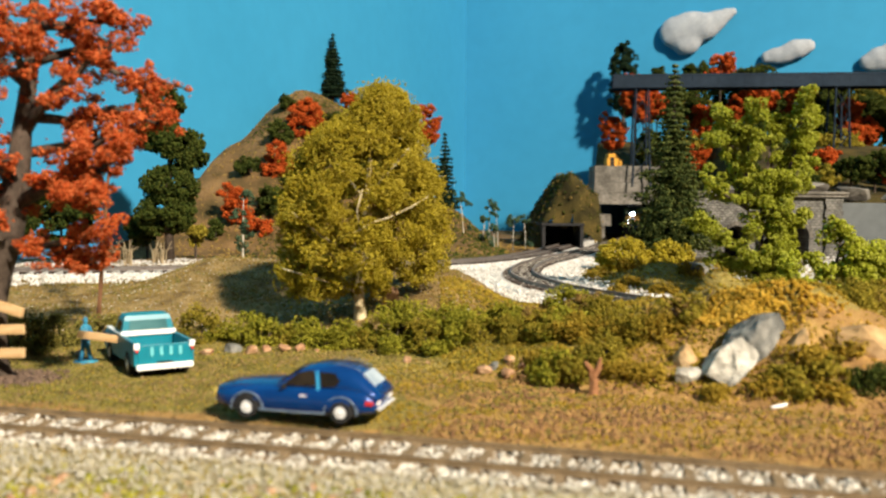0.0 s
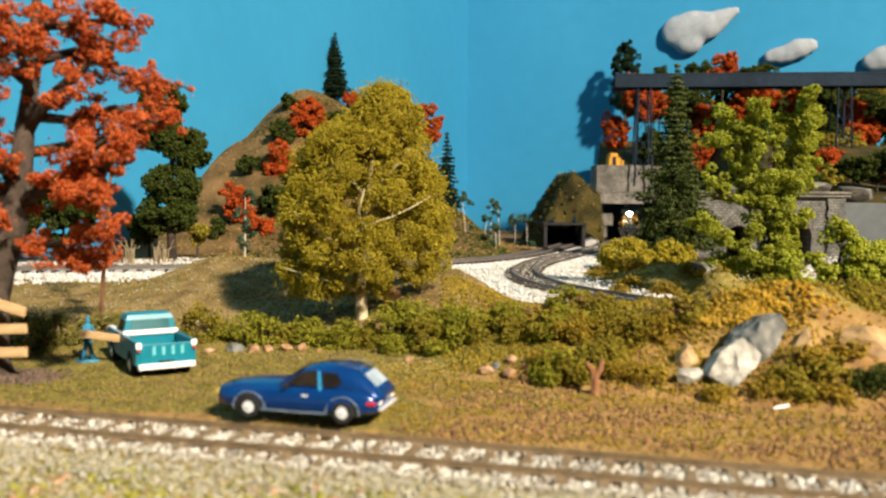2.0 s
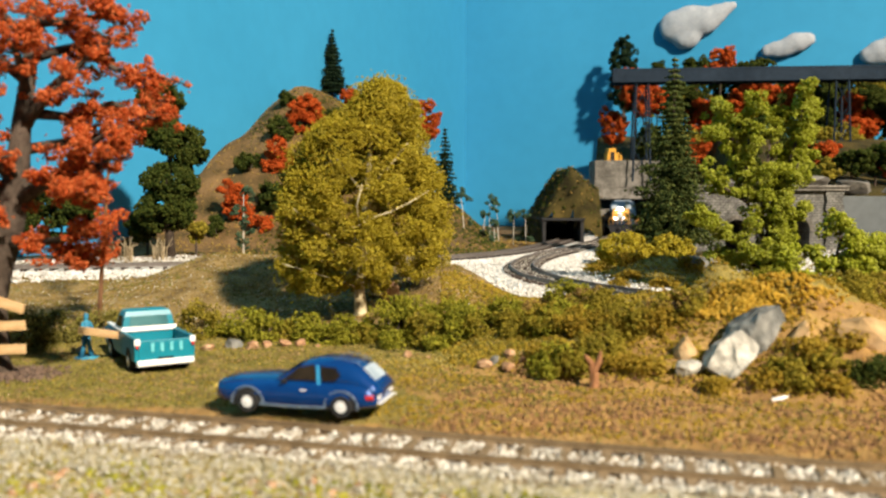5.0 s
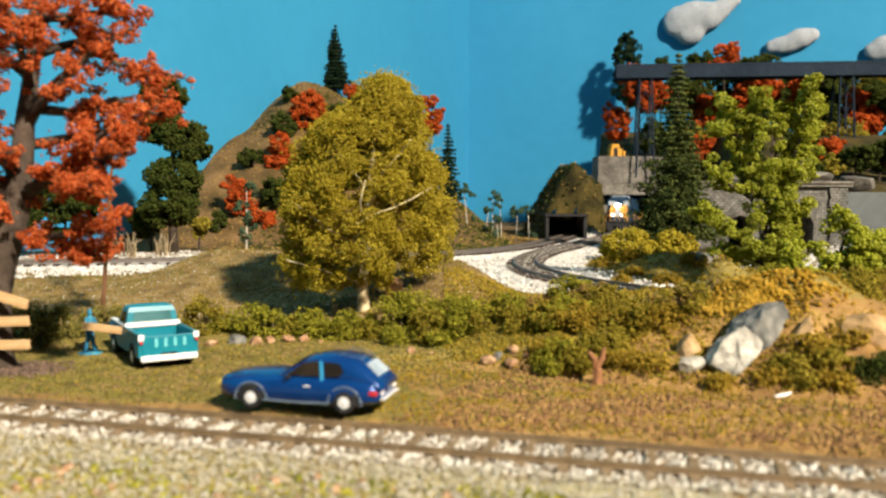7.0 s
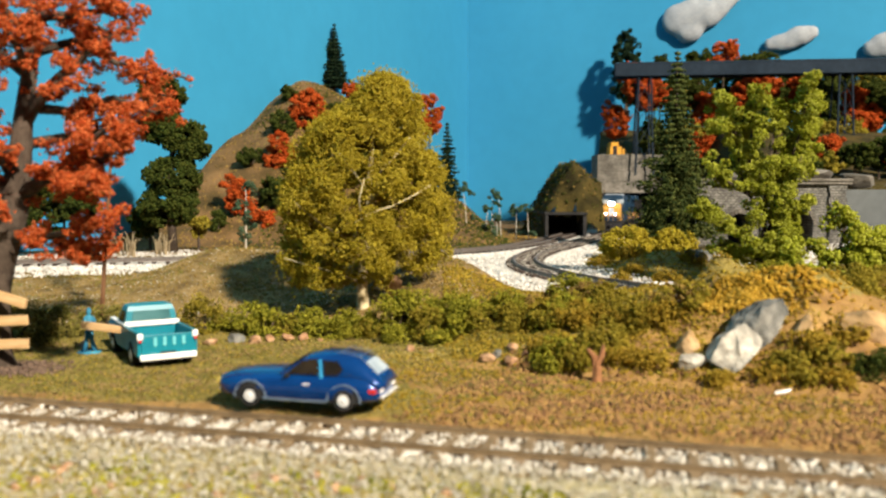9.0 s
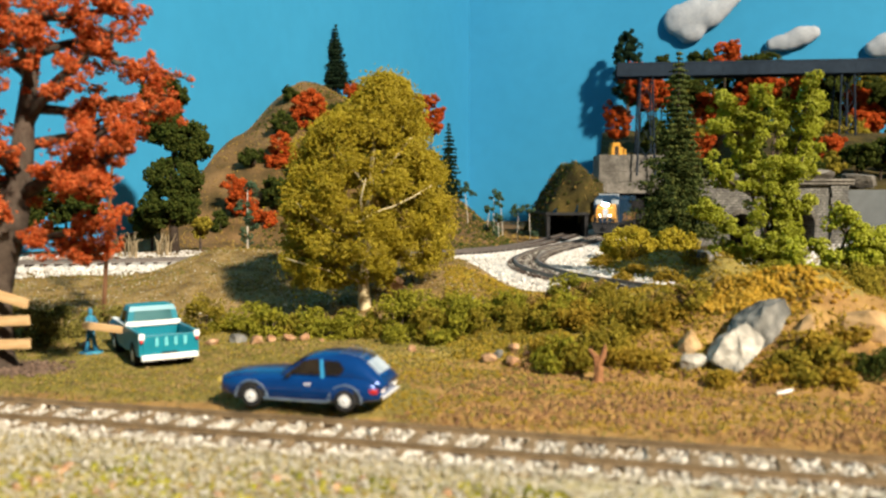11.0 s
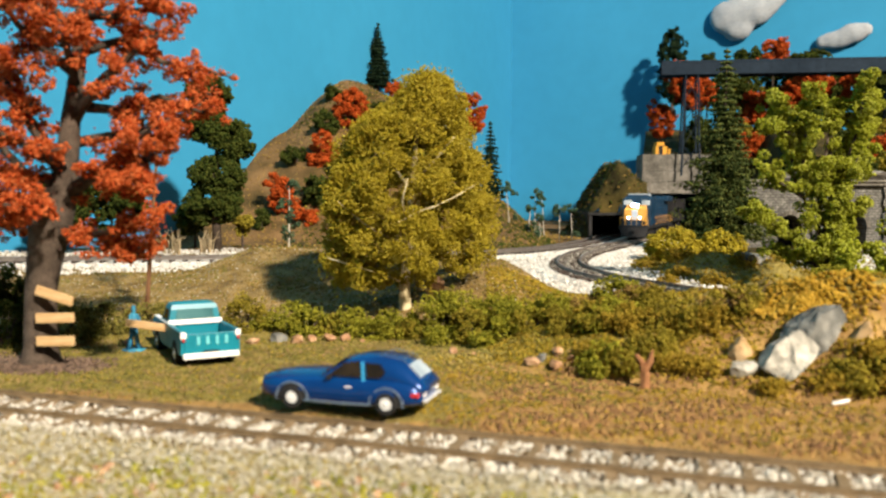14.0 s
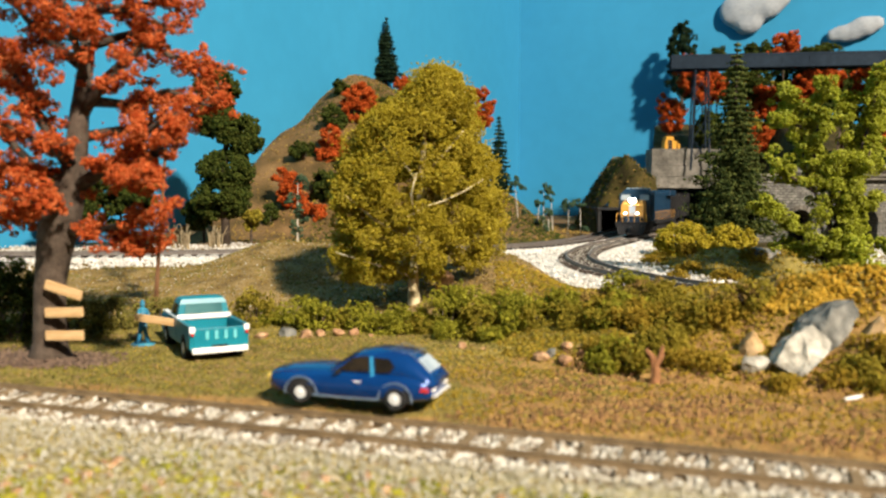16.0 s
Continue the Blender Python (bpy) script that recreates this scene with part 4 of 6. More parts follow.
def pickup():
    ob = thing("pickup_truck", -12.2, 35.1, H(-11.5, 34.5) + 0.02, 122, "teal and white vintage pickup truck parked on the grass", "truck")
    bm = bmesh.new()
    loft(bm, [[(x, 1.08, 0.42), (x, 1.13, 0.6), (x, 1.13, 1.15), (x, 1.05, t), (x, -1.05, t), (x, -1.13, 1.15), (x, -1.13, 0.6), (x, -1.08, 0.42)] for x, t in ((2.85, 1.15), (2.78, 1.28), (1.2, 1.36), (-0.3, 1.38))])
    part("hood", bm, M_TEALP, ob, "teal hood and fenders")
    bm = bmesh.new()
    loft(bm, [[(-0.32, 1.06, z), (-0.32, -1.06, z), (1.25, -1.06, z), (1.25, 1.06, z)] if z < 1.4 else [(-0.32 + i, w, z), (-0.32 + i, -w, z), (1.25 - j, -w, z), (1.25 - j, w, z)]
              for z, w, i, j in ((0.5, 1.06, 0, 0), (1.36, 1.06, 0, 0), (1.95, 0.95, 0.08, 0.45), (2.14, 0.88, 0.16, 0.55), (2.2, 0.7, 0.3, 0.7))])
    part("cab", bm, M_TEALP, ob, "teal cab")
    bm = bmesh.new()
    slab(bm, [(-0.325, 0.78, 1.56), (-0.325, -0.78, 1.56), (-0.265, -0.72, 1.95), (-0.265, 0.72, 1.95)], (-1, 0, 0.1), 0.03)
    part("rear_window", bm, M_TEALGLASS, ob, "greenish rear window")
    for s in (1, -1):
        bm = bmesh.new()
        slab(bm, [(0.0, s * 1.02, 1.50), (0.95, s * 1.02, 1.50), (0.62, s * 0.95, 1.94), (0.05, s * 0.95, 1.94)], (0, s, 0.1), 0.03)
        part("side_window", bm, M_GLASS, ob)
    bm = bmesh.new()
    slab(bm, [(1.24, 0.9, 1.42), (1.24, -0.9, 1.42), (0.86, -0.82, 1.92), (0.86, 0.82, 1.92)], (0.8, 0, 0.6), 0.03)
    part("windscreen", bm, M_PALEGLASS, ob)
    bm = bmesh.new()
    box(bm, -0.40, -1.10, 1.34, -0.33, 1.10, 1.54, 0.02)
    part("white_band", bm, M_WHITEP, ob, "white band across the cab's back")
    for s in (1, -1):
        bm = bmesh.new()
        box(bm, -0.30, s * 1.0 - 0.12, 1.36, 2.6, s * 1.0 + 0.11, 1.42, 0.02)
        part("white_stripe", bm, M_WHITEP, ob)
        bm = bmesh.new()
        box(bm, -2.88, s * 1.06 - 0.08, 0.5, -0.38, s * 1.06 + 0.08, 1.40, 0.03)
        part("bed_side", bm, M_TEALP, ob)
        bm = bmesh.new()
        box(bm, -2.97, s * 1.05 - 0.11, 1.16, -2.86, s * 1.05 + 0.11, 1.40, 0.03)
        part("lamp_housing", bm, M_WHITEP, ob, "white lamp housing")
        bm = bmesh.new()
        cyl(bm, (-2.95, s * 1.05, 1.10), (-2.99, s * 1.05, 1.10), 0.06, 12)
        part("tail_light", bm, M_TAIL, ob, "small red tail light")
        bm = bmesh.new()
        cyl(bm, (2.80, s * 0.8, 0.98), (2.9, s * 0.8, 0.98), 0.15, 14)
        part("headlight", bm, M_WLENS, ob)
        for x in (1.75, -1.75):
            # black disc in place of the dark, shaded wheel arch
            bm = bmesh.new()
            cyl(bm, (x, s * 0.8, 0.46), (x, s * 1.145, 0.46), 0.5, 20)
            part("wheel_well_shade", bm, M_BLACK, ob)
            wheel(ob, x, s * 1.03, 0.42, 0.28, s)
    bm = bmesh.new()
    box(bm, -2.85, -1.0, 0.55, -0.4, 1.0, 0.72)
    part("bed_floor", bm, M_TEALP, ob)
    bm = bmesh.new()
    box(bm, -2.92, -1.0, 0.52, -2.80, 1.0, 1.32, 0.03)
    gate = part("tailgate", bm, M_TEALP, ob, "teal tailgate with pale raised bars")
    for i in range(4):
        bm = bmesh.new()
        box(bm, -2.945, -0.60 + i * 0.36 - 0.06, 0.88, -2.915, -0.60 + i * 0.36 + 0.06, 1.22, 0.012)
        part("raised_bar", bm, M_PALETEAL, gate, "pale raised bar")
    bm = bmesh.new()
    box(bm, -3.08, -1.08, 0.36, -2.9, 1.08, 0.58, 0.05)
    part("bumper", bm, M_WHITEP, ob, "white rear bumper")
    bm = bmesh.new()
    box(bm, -2.96, -0.3, 0.56, -2.925, 0.3, 0.66, 0.01)
    part("plate", bm, M_BLACK, ob)
    bm = bmesh.new()
    box(bm, 2.84, -1.08, 0.4, 3.0, 1.08, 0.6, 0.05)
    part("bumper", bm, M_WHITEP, ob, "white front bumper")
    bm = bmesh.new()
    box(bm, -2.7, -0.7, 0.3, 2.6, 0.7, 0.5)
    part("chassis", bm, M_BLACK, ob)
    return ob


M_TEALGLASS = mat("teal_glass", [(0.03, 0.10, 0.11), (0.10, 0.22, 0.23)], 60, 0.12, 0.0)
M_PALETEAL = mat("pale_teal_paint", [(0.10, 0.42, 0.47), (0.16, 0.5, 0.54)], 100, 0.45)
hatchback()
pickup()


def workman():
    """A painted miniature figure as one plain shape, on its round base."""
    bm = bmesh.new()
    cyl(bm, (0, 0, 0), (0, 0, 0.07), 0.5, 16)
    tube(bm, [(-0.22, 0.05, 0.05), (-0.16, 0.0, 0.5), (-0.07, 0, 0.95)], [0.11, 0.12, 0.15], 8)
    tube(bm, [(0.22, 0.0, 0.05), (0.15, 0.0, 0.5), (0.07, 0, 0.95)], [0.11, 0.12, 0.15], 8)
    tube(bm, [(0, 0, 0.9), (0, 0, 1.3), (0, 0, 1.55), (0, 0, 1.62)], [0.2, 0.24, 0.22, 0.09], 10)
    tube(bm, [(0, 0, 1.6), (0, 0, 1.7), (0, 0, 1.85), (0, 0, 1.93)], [0.08, 0.13, 0.13, 0.05], 10)
    tube(bm, [(-0.2, -0.02, 1.52), (-0.28, -0.15, 1.3), (-0.2, -0.32, 1.12)], [0.08, 0.07, 0.06], 7)
    tube(bm, [(0.2, -0.02, 1.52), (0.3, -0.15, 1.3), (0.22, -0.32, 1.12)], [0.08, 0.07, 0.06], 7)
    for q in bm.verts:
        if q.co.z > 0.08:
            q.co.x *= 0.72
            q.co.y *= 0.8
    ob = part("miniature_figure", bm, M_FIG, smooth=True)
    ob.matrix_basis = pose(-14.95 * CM, 35.6 * CM, (H(-14.95, 35.6) - 0.02) * CM, 0, 0, 35)
    return tagged(ob, "small blue painted workman figurine standing on the grass", "figurine")


def plank(name, x, y, z, l, rx, ry, rz, label, w=0.42, t=0.14, group=""):
    bm = bmesh.new()
    box(bm, -l / 2, -t / 2, -w / 2, l / 2, t / 2, w / 2, 0.03)
    for v in bm.verts:
        v.co.z += 0.03 * math.sin(v.co.x * 3 + z)
    ob = part(name, bm, M_PLANK)
    ob.matrix_basis = pose(x * CM, y * CM, z * CM, rx, ry, rz)
    return tagged(ob, label, "plank", group)


workman()
plank("wooden_plank", -14.05, 34.8, 0.98, 1.85, 0, 6, -8, "tan wooden plank carried by the figurine", 0.3, 0.2)
for z, ry in ((2.62, 14), (1.80, -3), (0.93, -1)):
    plank("ladder_plank", -16.0, 31.05, z, 1.5, 0, ry, -6, "raw pine plank nailed to the tree trunk", 0.36, 0.16, "trunk planks")


# ---- train ----
def locomotive():
    """x forward; the rails' top is at z = 0; the nose's face is at x = 0."""
    ob = new("locomotive")
    tagged(ob, "blue and yellow diesel locomotive with lit headlights on the main line", "locomotive")
    bm = bmesh.new()
    box(bm, -21.5, -1.75, 1.15, -0.1, 1.75, 1.55, 0.05)
    part("frame", bm, M_LOCOK, ob, "black underframe")
    bm = bmesh.new()
    loft(bm, [[(-2.0, -1.25, 1.5), (-0.55, -1.2, 1.5), (-0.55, 1.2, 1.5), (-2.0, 1.25, 1.5)], [(-2.0, -1.25, 3.4), (-0.6, -1.2, 3.3), (-0.6, 1.2, 3.3), (-2.0, 1.25, 3.4)], [(-2.0, -1.15, 3.9), (-0.85, -1.0, 3.75), (-0.85, 1.0, 3.75), (-2.0, 1.15, 3.9)]])
    part("nose", bm, M_LOCOY, ob, "yellow nose")
    bm = bmesh.new()
    loft(bm, [[(-4.6, -1.7, 1.5), (-1.9, -1.7, 1.5), (-1.9, 1.7, 1.5), (-4.6, 1.7, 1.5)], [(-4.6, -1.7, 3.5), (-1.9, -1.7, 3.5), (-1.9, 1.7, 3.5), (-4.6, 1.7, 3.5)]])
    part("cab", bm, M_LOCOB, ob, "blue lower cab")
    bm = bmesh.new()
    loft(bm, [[(-4.6, -1.7, 3.5), (-1.9, -1.7, 3.5), (-1.9, 1.7, 3.5), (-4.6, 1.7, 3.5)], [(-4.6, -1.68, 4.5), (-2.15, -1.68, 4.5), (-2.15, 1.68, 4.5), (-4.6, 1.68, 4.5)], [(-4.6, -1.1, 5.1), (-2.3, -1.1, 5.05), (-2.3, 1.1, 5.05), (-4.6, 1.1, 5.1)]])
    part("cab_roof", bm, M_LOCOB, ob, "blue upper cab")
    for y0, y1 in ((-1.5, -0.55), (0.55, 1.5)):
        bm = bmesh.new()
        slab(bm, [(-1.98, y0, 3.85), (-1.98, y1, 3.85), (-2.14, y1, 4.45), (-2.14, y0, 4.45)], (1, 0, 0.2), 0.05)
        part("windscreen", bm, M_PALEGLASS, ob, "pale windscreen")
        bm = bmesh.new()
        box(bm, -0.5, (y0 + y1) / 2 - 0.25, 1.65, -0.42, (y0 + y1) / 2 + 0.25, 2.0, 0.03)
        part("step_guard", bm, M_LOCOK, ob)
        bm = bmesh.new()
        cyl(bm, (-0.12, (y0 + y1) / 2 * 0.62, 2.45), (0.06, (y0 + y1) / 2 * 0.62, 2.45), 0.1, 14)
        part("ditch_light", bm, M_DITCH, ob, "glowing ditch light")
    bm = bmesh.new()
    box(bm, -0.58, -1.0, 1.52, -0.5, 1.0, 2.15, 0.03)
    part("lower_panel", bm, M_LOCOB, ob, "dark blue lower nose panel")
    bm = bmesh.new()
    box(bm, -0.62, -0.34, 2.2, -0.54, 0.34, 3.3, 0.03)
    part("nose_door", bm, M_SILVER, ob, "pale nose door")
    bm = bmesh.new()
    box(bm, -1.0, -0.42, 3.6, -0.55, 0.42, 4.1, 0.08)
    part("light_housing", bm, M_LOCOB, ob)
    for y in (-0.19, 0.19):
        bm = bmesh.new()
        cyl(bm, (-0.57, y, 3.85), (-0.49, y, 3.85), 0.2, 16)
        part("headlight", bm, M_BEAM, ob, "bright glowing headlight")
    bm = bmesh.new()
    for y in np.linspace(-1.6, 1.6, 6):
        cyl(bm, (-0.15, y, 1.5), (-0.15, y, 2.4), 0.035, 6)
    tube(bm, [(-0.15, -1.6, 2.4), (-0.15, 1.6, 2.4)], [0.035, 0.035], 6)
    for y in (-1.68, 1.68):
        tube(bm, [(-4.8, y, 2.5), (-20.5, y, 2.5)], [0.03, 0.03], 5)
        for x in np.arange(-20.5, -4.7, 1.6):
            cyl(bm, (x, y, 1.5), (x, y, 2.5), 0.03, 5)
    part("handrail", bm, M_LOCOY, ob)
    bm = bmesh.new()
    box(bm, -20.8, -1.15, 1.5, -4.6, 1.15, 4.7, 0.2)
    for x in np.arange(-19.5, -5.5, 1.4):
        box(bm, x, -1.19, 2.0, x + 1.1, 1.19, 4.1, 0.03)
    part("hood", bm, M_LOCOB, ob, "dark blue long hood")
    bm = bmesh.new()
    box(bm, -20.9, -1.75, 4.3, -16.5, 1.75, 5.0, 0.15)
    part("radiator", bm, M_LOCOB, ob)
    bm = bmesh.new()
    box(bm, -8.5, -1.3, 4.7, -5.2, 1.3, 4.95, 0.08)
    part("roof_hatch", bm, M_LOCOB, ob)
    bm = bmesh.new()
    box(bm, -3.2, -0.5, 5.08, -2.5, 0.5, 5.22, 0.04)
    cyl(bm, (-2.7, 0.7, 5.1), (-2.2, 0.7, 5.18), 0.09, 8)
    cyl(bm, (-2.7, -0.75, 5.1), (-2.2, -0.75, 5.18), 0.09, 8)
    box(bm, -4.2, -1.3, 4.75, -3.6, 1.3, 5.2, 0.05)
    part("roof_gear", bm, M_SILVER, ob, "silver horn and antenna")
    bm = bmesh.new()
    loft(bm, [[(-0.5, -1.6, 1.2), (0.0, -1.6, 1.2), (0.0, 1.6, 1.2), (-0.5, 1.6, 1.2)], [(-0.3, -1.4, 0.18), (0.25, -1.3, 0.18), (0.25, 1.3, 0.18), (-0.3, 1.4, 0.18)]])
    part("plow", bm, M_LOCOK, ob, "black snow plow")
    bm = bmesh.new()
    box(bm, -0.2, -0.16, 0.7, 0.55, 0.16, 1.05, 0.05)
    part("coupler", bm, M_LOCOK, ob)
    bm = bmesh.new()
    box(bm, -13.2, -1.5, 0.35, -8.3, 1.5, 1.2, 0.2)
    part("fuel_tank", bm, M_LOCOK, ob)
    for x in (-4.6, -17.0):
        bm = bmesh.new()
        box(bm, x - 2.8, -1.3, 0.35, x + 2.8, 1.3, 1.1, 0.1)
        for dx in (-1.9, 0, 1.9):
            for y in (-0.95, 0.7):
                cyl(bm, (x + dx, y, 0.52), (x + dx, y + 0.25, 0.52), 0.52, 16)
        part("bogie", bm, M_LOCOK, ob, "black three-axle bogie")
    return ob


def hopper():
    ob = new("hopper_wagon")
    tagged(ob, "dark ribbed hopper wagon behind the locomotive", "railway wagon")
    bm = bmesh.new()
    loft(bm, [[(-15, -1.6, 1.4), (0, -1.6, 1.4), (0, 1.6, 1.4), (-15, 1.6, 1.4)], [(-15.3, -1.75, 4.6), (0.3, -1.75, 4.6), (0.3, 1.75, 4.6), (-15.3, 1.75, 4.6)]])
    part("tub", bm, M_LOCOK, ob)
    bm = bmesh.new()
    for x in np.arange(-14.5, 0, 1.3):
        box(bm, x, -1.85, 1.4, x + 0.2, 1.85, 4.6)
    part("rib", bm, M_LOCOK, ob)
    for x in (-2.5, -12.5):
        bm = bmesh.new()
        box(bm, x - 1.6, -1.2, 0.4, x + 1.6, 1.2, 1.4, 0.1)
        for dx in (-1, 1):
            for y in (-0.95, 0.7):
                cyl(bm, (x + dx, y, 0.45), (x + dx, y + 0.25, 0.45), 0.45, 14)
        part("bogie", bm, M_LOCOK, ob)
    return ob


LOCO = locomotive()
HOPPER = hopper()


# ---- stonework, bridge and clouds ----
M_BRIDGE = mat("bridge_grey_paint", [(0.010, 0.018, 0.03), (0.018, 0.029, 0.045)], 30, 0.9, 0.1, vary=0.15)
M_PANEL = mat("grey_board", [(0.10, 0.11, 0.115), (0.13, 0.14, 0.145)], 20, 0.8, 0.05, vary=0.08)
M_HOUSE = mat("yellow_plaster", [(0.55, 0.26, 0.03), (0.65, 0.32, 0.05)], 200, 0.8, 0.1)
M_DARK = mat("dark_timber", [(0.02, 0.015, 0.012), (0.05, 0.035, 0.025)], 200, 0.8)
M_SAND = mat("sand_plaster", [(0.22, 0.14, 0.06), (0.42, 0.27, 0.13), (0.56, 0.39, 0.22)], 60, 0.95, 0.5, vary=0.15, fine=300)
M_GREYROCK = mat("blue_grey_rock", [(0.06, 0.06, 0.055), (0.135, 0.135, 0.125), (0.26, 0.25, 0.225)], 60, 0.9, 0.7, vary=0.25, fine=300)


def rocky(bm, r, seed, cuts=16, sub=3):
    """A faceted boulder: a sphere cut by random planes, with fine unevenness."""
    rng = np.random.default_rng(seed)
    vs = bmesh.ops.create_icosphere(bm, subdivisions=sub, radius=1)["verts"]
    planes = rng.normal(size=(cuts, 3))
    planes /= np.linalg.norm(planes, axis=1)[:, None]
    offs = rng.uniform(0.5, 0.85, cuts)
    for v in vs:
        p = np.array(v.co)
        for n, o in zip(planes, offs):
            d = p @ n
            if d > o:
                p = p - n * (d - o)
        p = p * (1 + 0.09 * noise.noise(Vector(p) * 3 + Vector((seed, 0, 0))) + 0.04 * noise.noise(Vector(p) * 9))
        v.co = Vector(p * np.array(r))


def rock(name, x, y, z, r, material, seed, label, rx=0, ry=0, rz=0, group="", sub=3):
    bm = bmesh.new()
    rocky(bm, r, seed, sub=sub)
    ob = part(name, bm, material)
    ob.matrix_basis = pose(x * CM, y * CM, z * CM, rx, ry, rz)
    return tagged(ob, label, "rock", group)


def rough_slab(bm, x0, y0, z0, x1, y1, z1, seed, n=8, amp=0.12):
    """A box of stone with uneven faces."""
    rng = np.random.default_rng(seed)
    m = Matrix.Translation(((x0 + x1) / 2, (y0 + y1) / 2, (z0 + z1) / 2)) @ Matrix.Diagonal((x1 - x0, y1 - y0, z1 - z0, 1))
    g = bmesh.ops.create_cube(bm, size=1, matrix=m)
    es = list({e for v in g["verts"] for e in v.link_edges})
    bmesh.ops.subdivide_edges(bm, edges=es, cuts=n, use_grid_fill=True)
    bm.verts.ensure_lookup_table()
    for v in bm.verts[-(6 * n * n + 12 * n + 8):]:
        k = noise.noise(v.co * 0.9 + Vector((seed * 3.1, 0, 0))) * amp + noise.noise(v.co * 2.7) * amp * 0.5
        v.co += Vector((k, k * 0.8, k * 0.7))


def stone_portal():
    ob = thing("stone_portal", 0, 0, 0, label="weathered grey layered stone block over the tunnel mouth", category="stone wall")
    z = 6.95
    for i, (h, x0, x1) in enumerate(((1.6, 21.5, 32.6), (1.45, 21.3, 32.5), (2.3, 21.4, 32.7))):
        bm = bmesh.new()
        rough_slab(bm, x0, 117.6 + 0.12 * i, z + 0.04, x1, 123, z + h, 40 + i)
        part("stone_course", bm, M_WALLSTONE, ob)
        z += h
    for i in range(5):
        bm = bmesh.new()
        rough_slab(bm, 30.6 - 0.2 * (i % 2), 118, 0.5 + 1.3 * i, 33, 122, 0.5 + 1.3 * i + 1.27, 50 + i, 5)
        part("jamb_stone", bm, M_WALLSTONE, ob)
    for i, (z0, z1, x1) in enumerate(((0.5, 2.2, 22.9), (2.24, 3.9, 23.2), (3.94, 5.6, 24.1), (5.64, 6.9, 22.6))):
        bm = bmesh.new()
        rough_slab(bm, 21.4, 119.6, z0, x1, 122.6, z1, 56 + i, 5)
        part("jamb_stone", bm, M_WALLSTONE, ob)
    return ob


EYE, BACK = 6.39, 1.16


def set_back(ob):
    """Moves a thing of the far hillside back along the line of sight."""
    ob.matrix_basis = Matrix.Translation((0, 0, EYE * (1 - BACK) * CM)) @ Matrix.Scale(BACK, 4) @ ob.matrix_basis
    return ob


def rock_deck():
    """The plateau of plaster rock that roofs the tunnel."""
    xs, ys = np.linspace(21.6, 46, 40), np.linspace(120, 156, 50)
    X, Y = np.meshgrid(xs, ys)
    X = X + 0.2 * (Y - 120)
    Z = 12.05 + 6.5 * sm(122, 160, Y) + 0.6 * fnoise(X, Y, 0.5)
    top = np.stack([X, Y, Z], -1).reshape(-1, 3)
    low = top.copy()
    low[:, 2] = 8.2
    nx, ny = 40, 50
    i = (np.arange(ny - 1)[:, None] * nx + np.arange(nx - 1)[None]).ravel()
    f = np.stack([i, i + 1, i + nx + 1, i + nx], 1)
    n = nx * ny
    rim = list(range(nx)) + [nx * k + nx - 1 for k in range(1, ny)] + list(range(n - 2, n - nx - 1, -1)) + [nx * k for k in range(ny - 2, 0, -1)]
    side = [(a, rim[(k + 1) % len(rim)], rim[(k + 1) % len(rim)] + n, a + n) for k, a in enumerate(rim)]
    faces = f.tolist() + [list(r) for r in (f[:, ::-1] + n)] + [[s[0], s[3], s[2], s[1]] for s in side]
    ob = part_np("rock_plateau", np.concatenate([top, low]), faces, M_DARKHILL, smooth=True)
    return tagged(ob, "brown wooded plateau above the tunnel", "ground", kind="structure")


def tunnel_blackout():
    """Added black boards that keep light out of the tunnel under the plateau."""
    for k, (a, b) in enumerate((((26.6, 143.5), (34.6, 184)), ((34.6, 186.2), (52, 179.4)), ((52, 178), (39.5, 142.5)))):
        wall_panel("wall_blackout_%d" % (k + 1), a, b, 0.4, 0.6, 8.6, M_LOCOK, "added black board keeping light out of the tunnel")


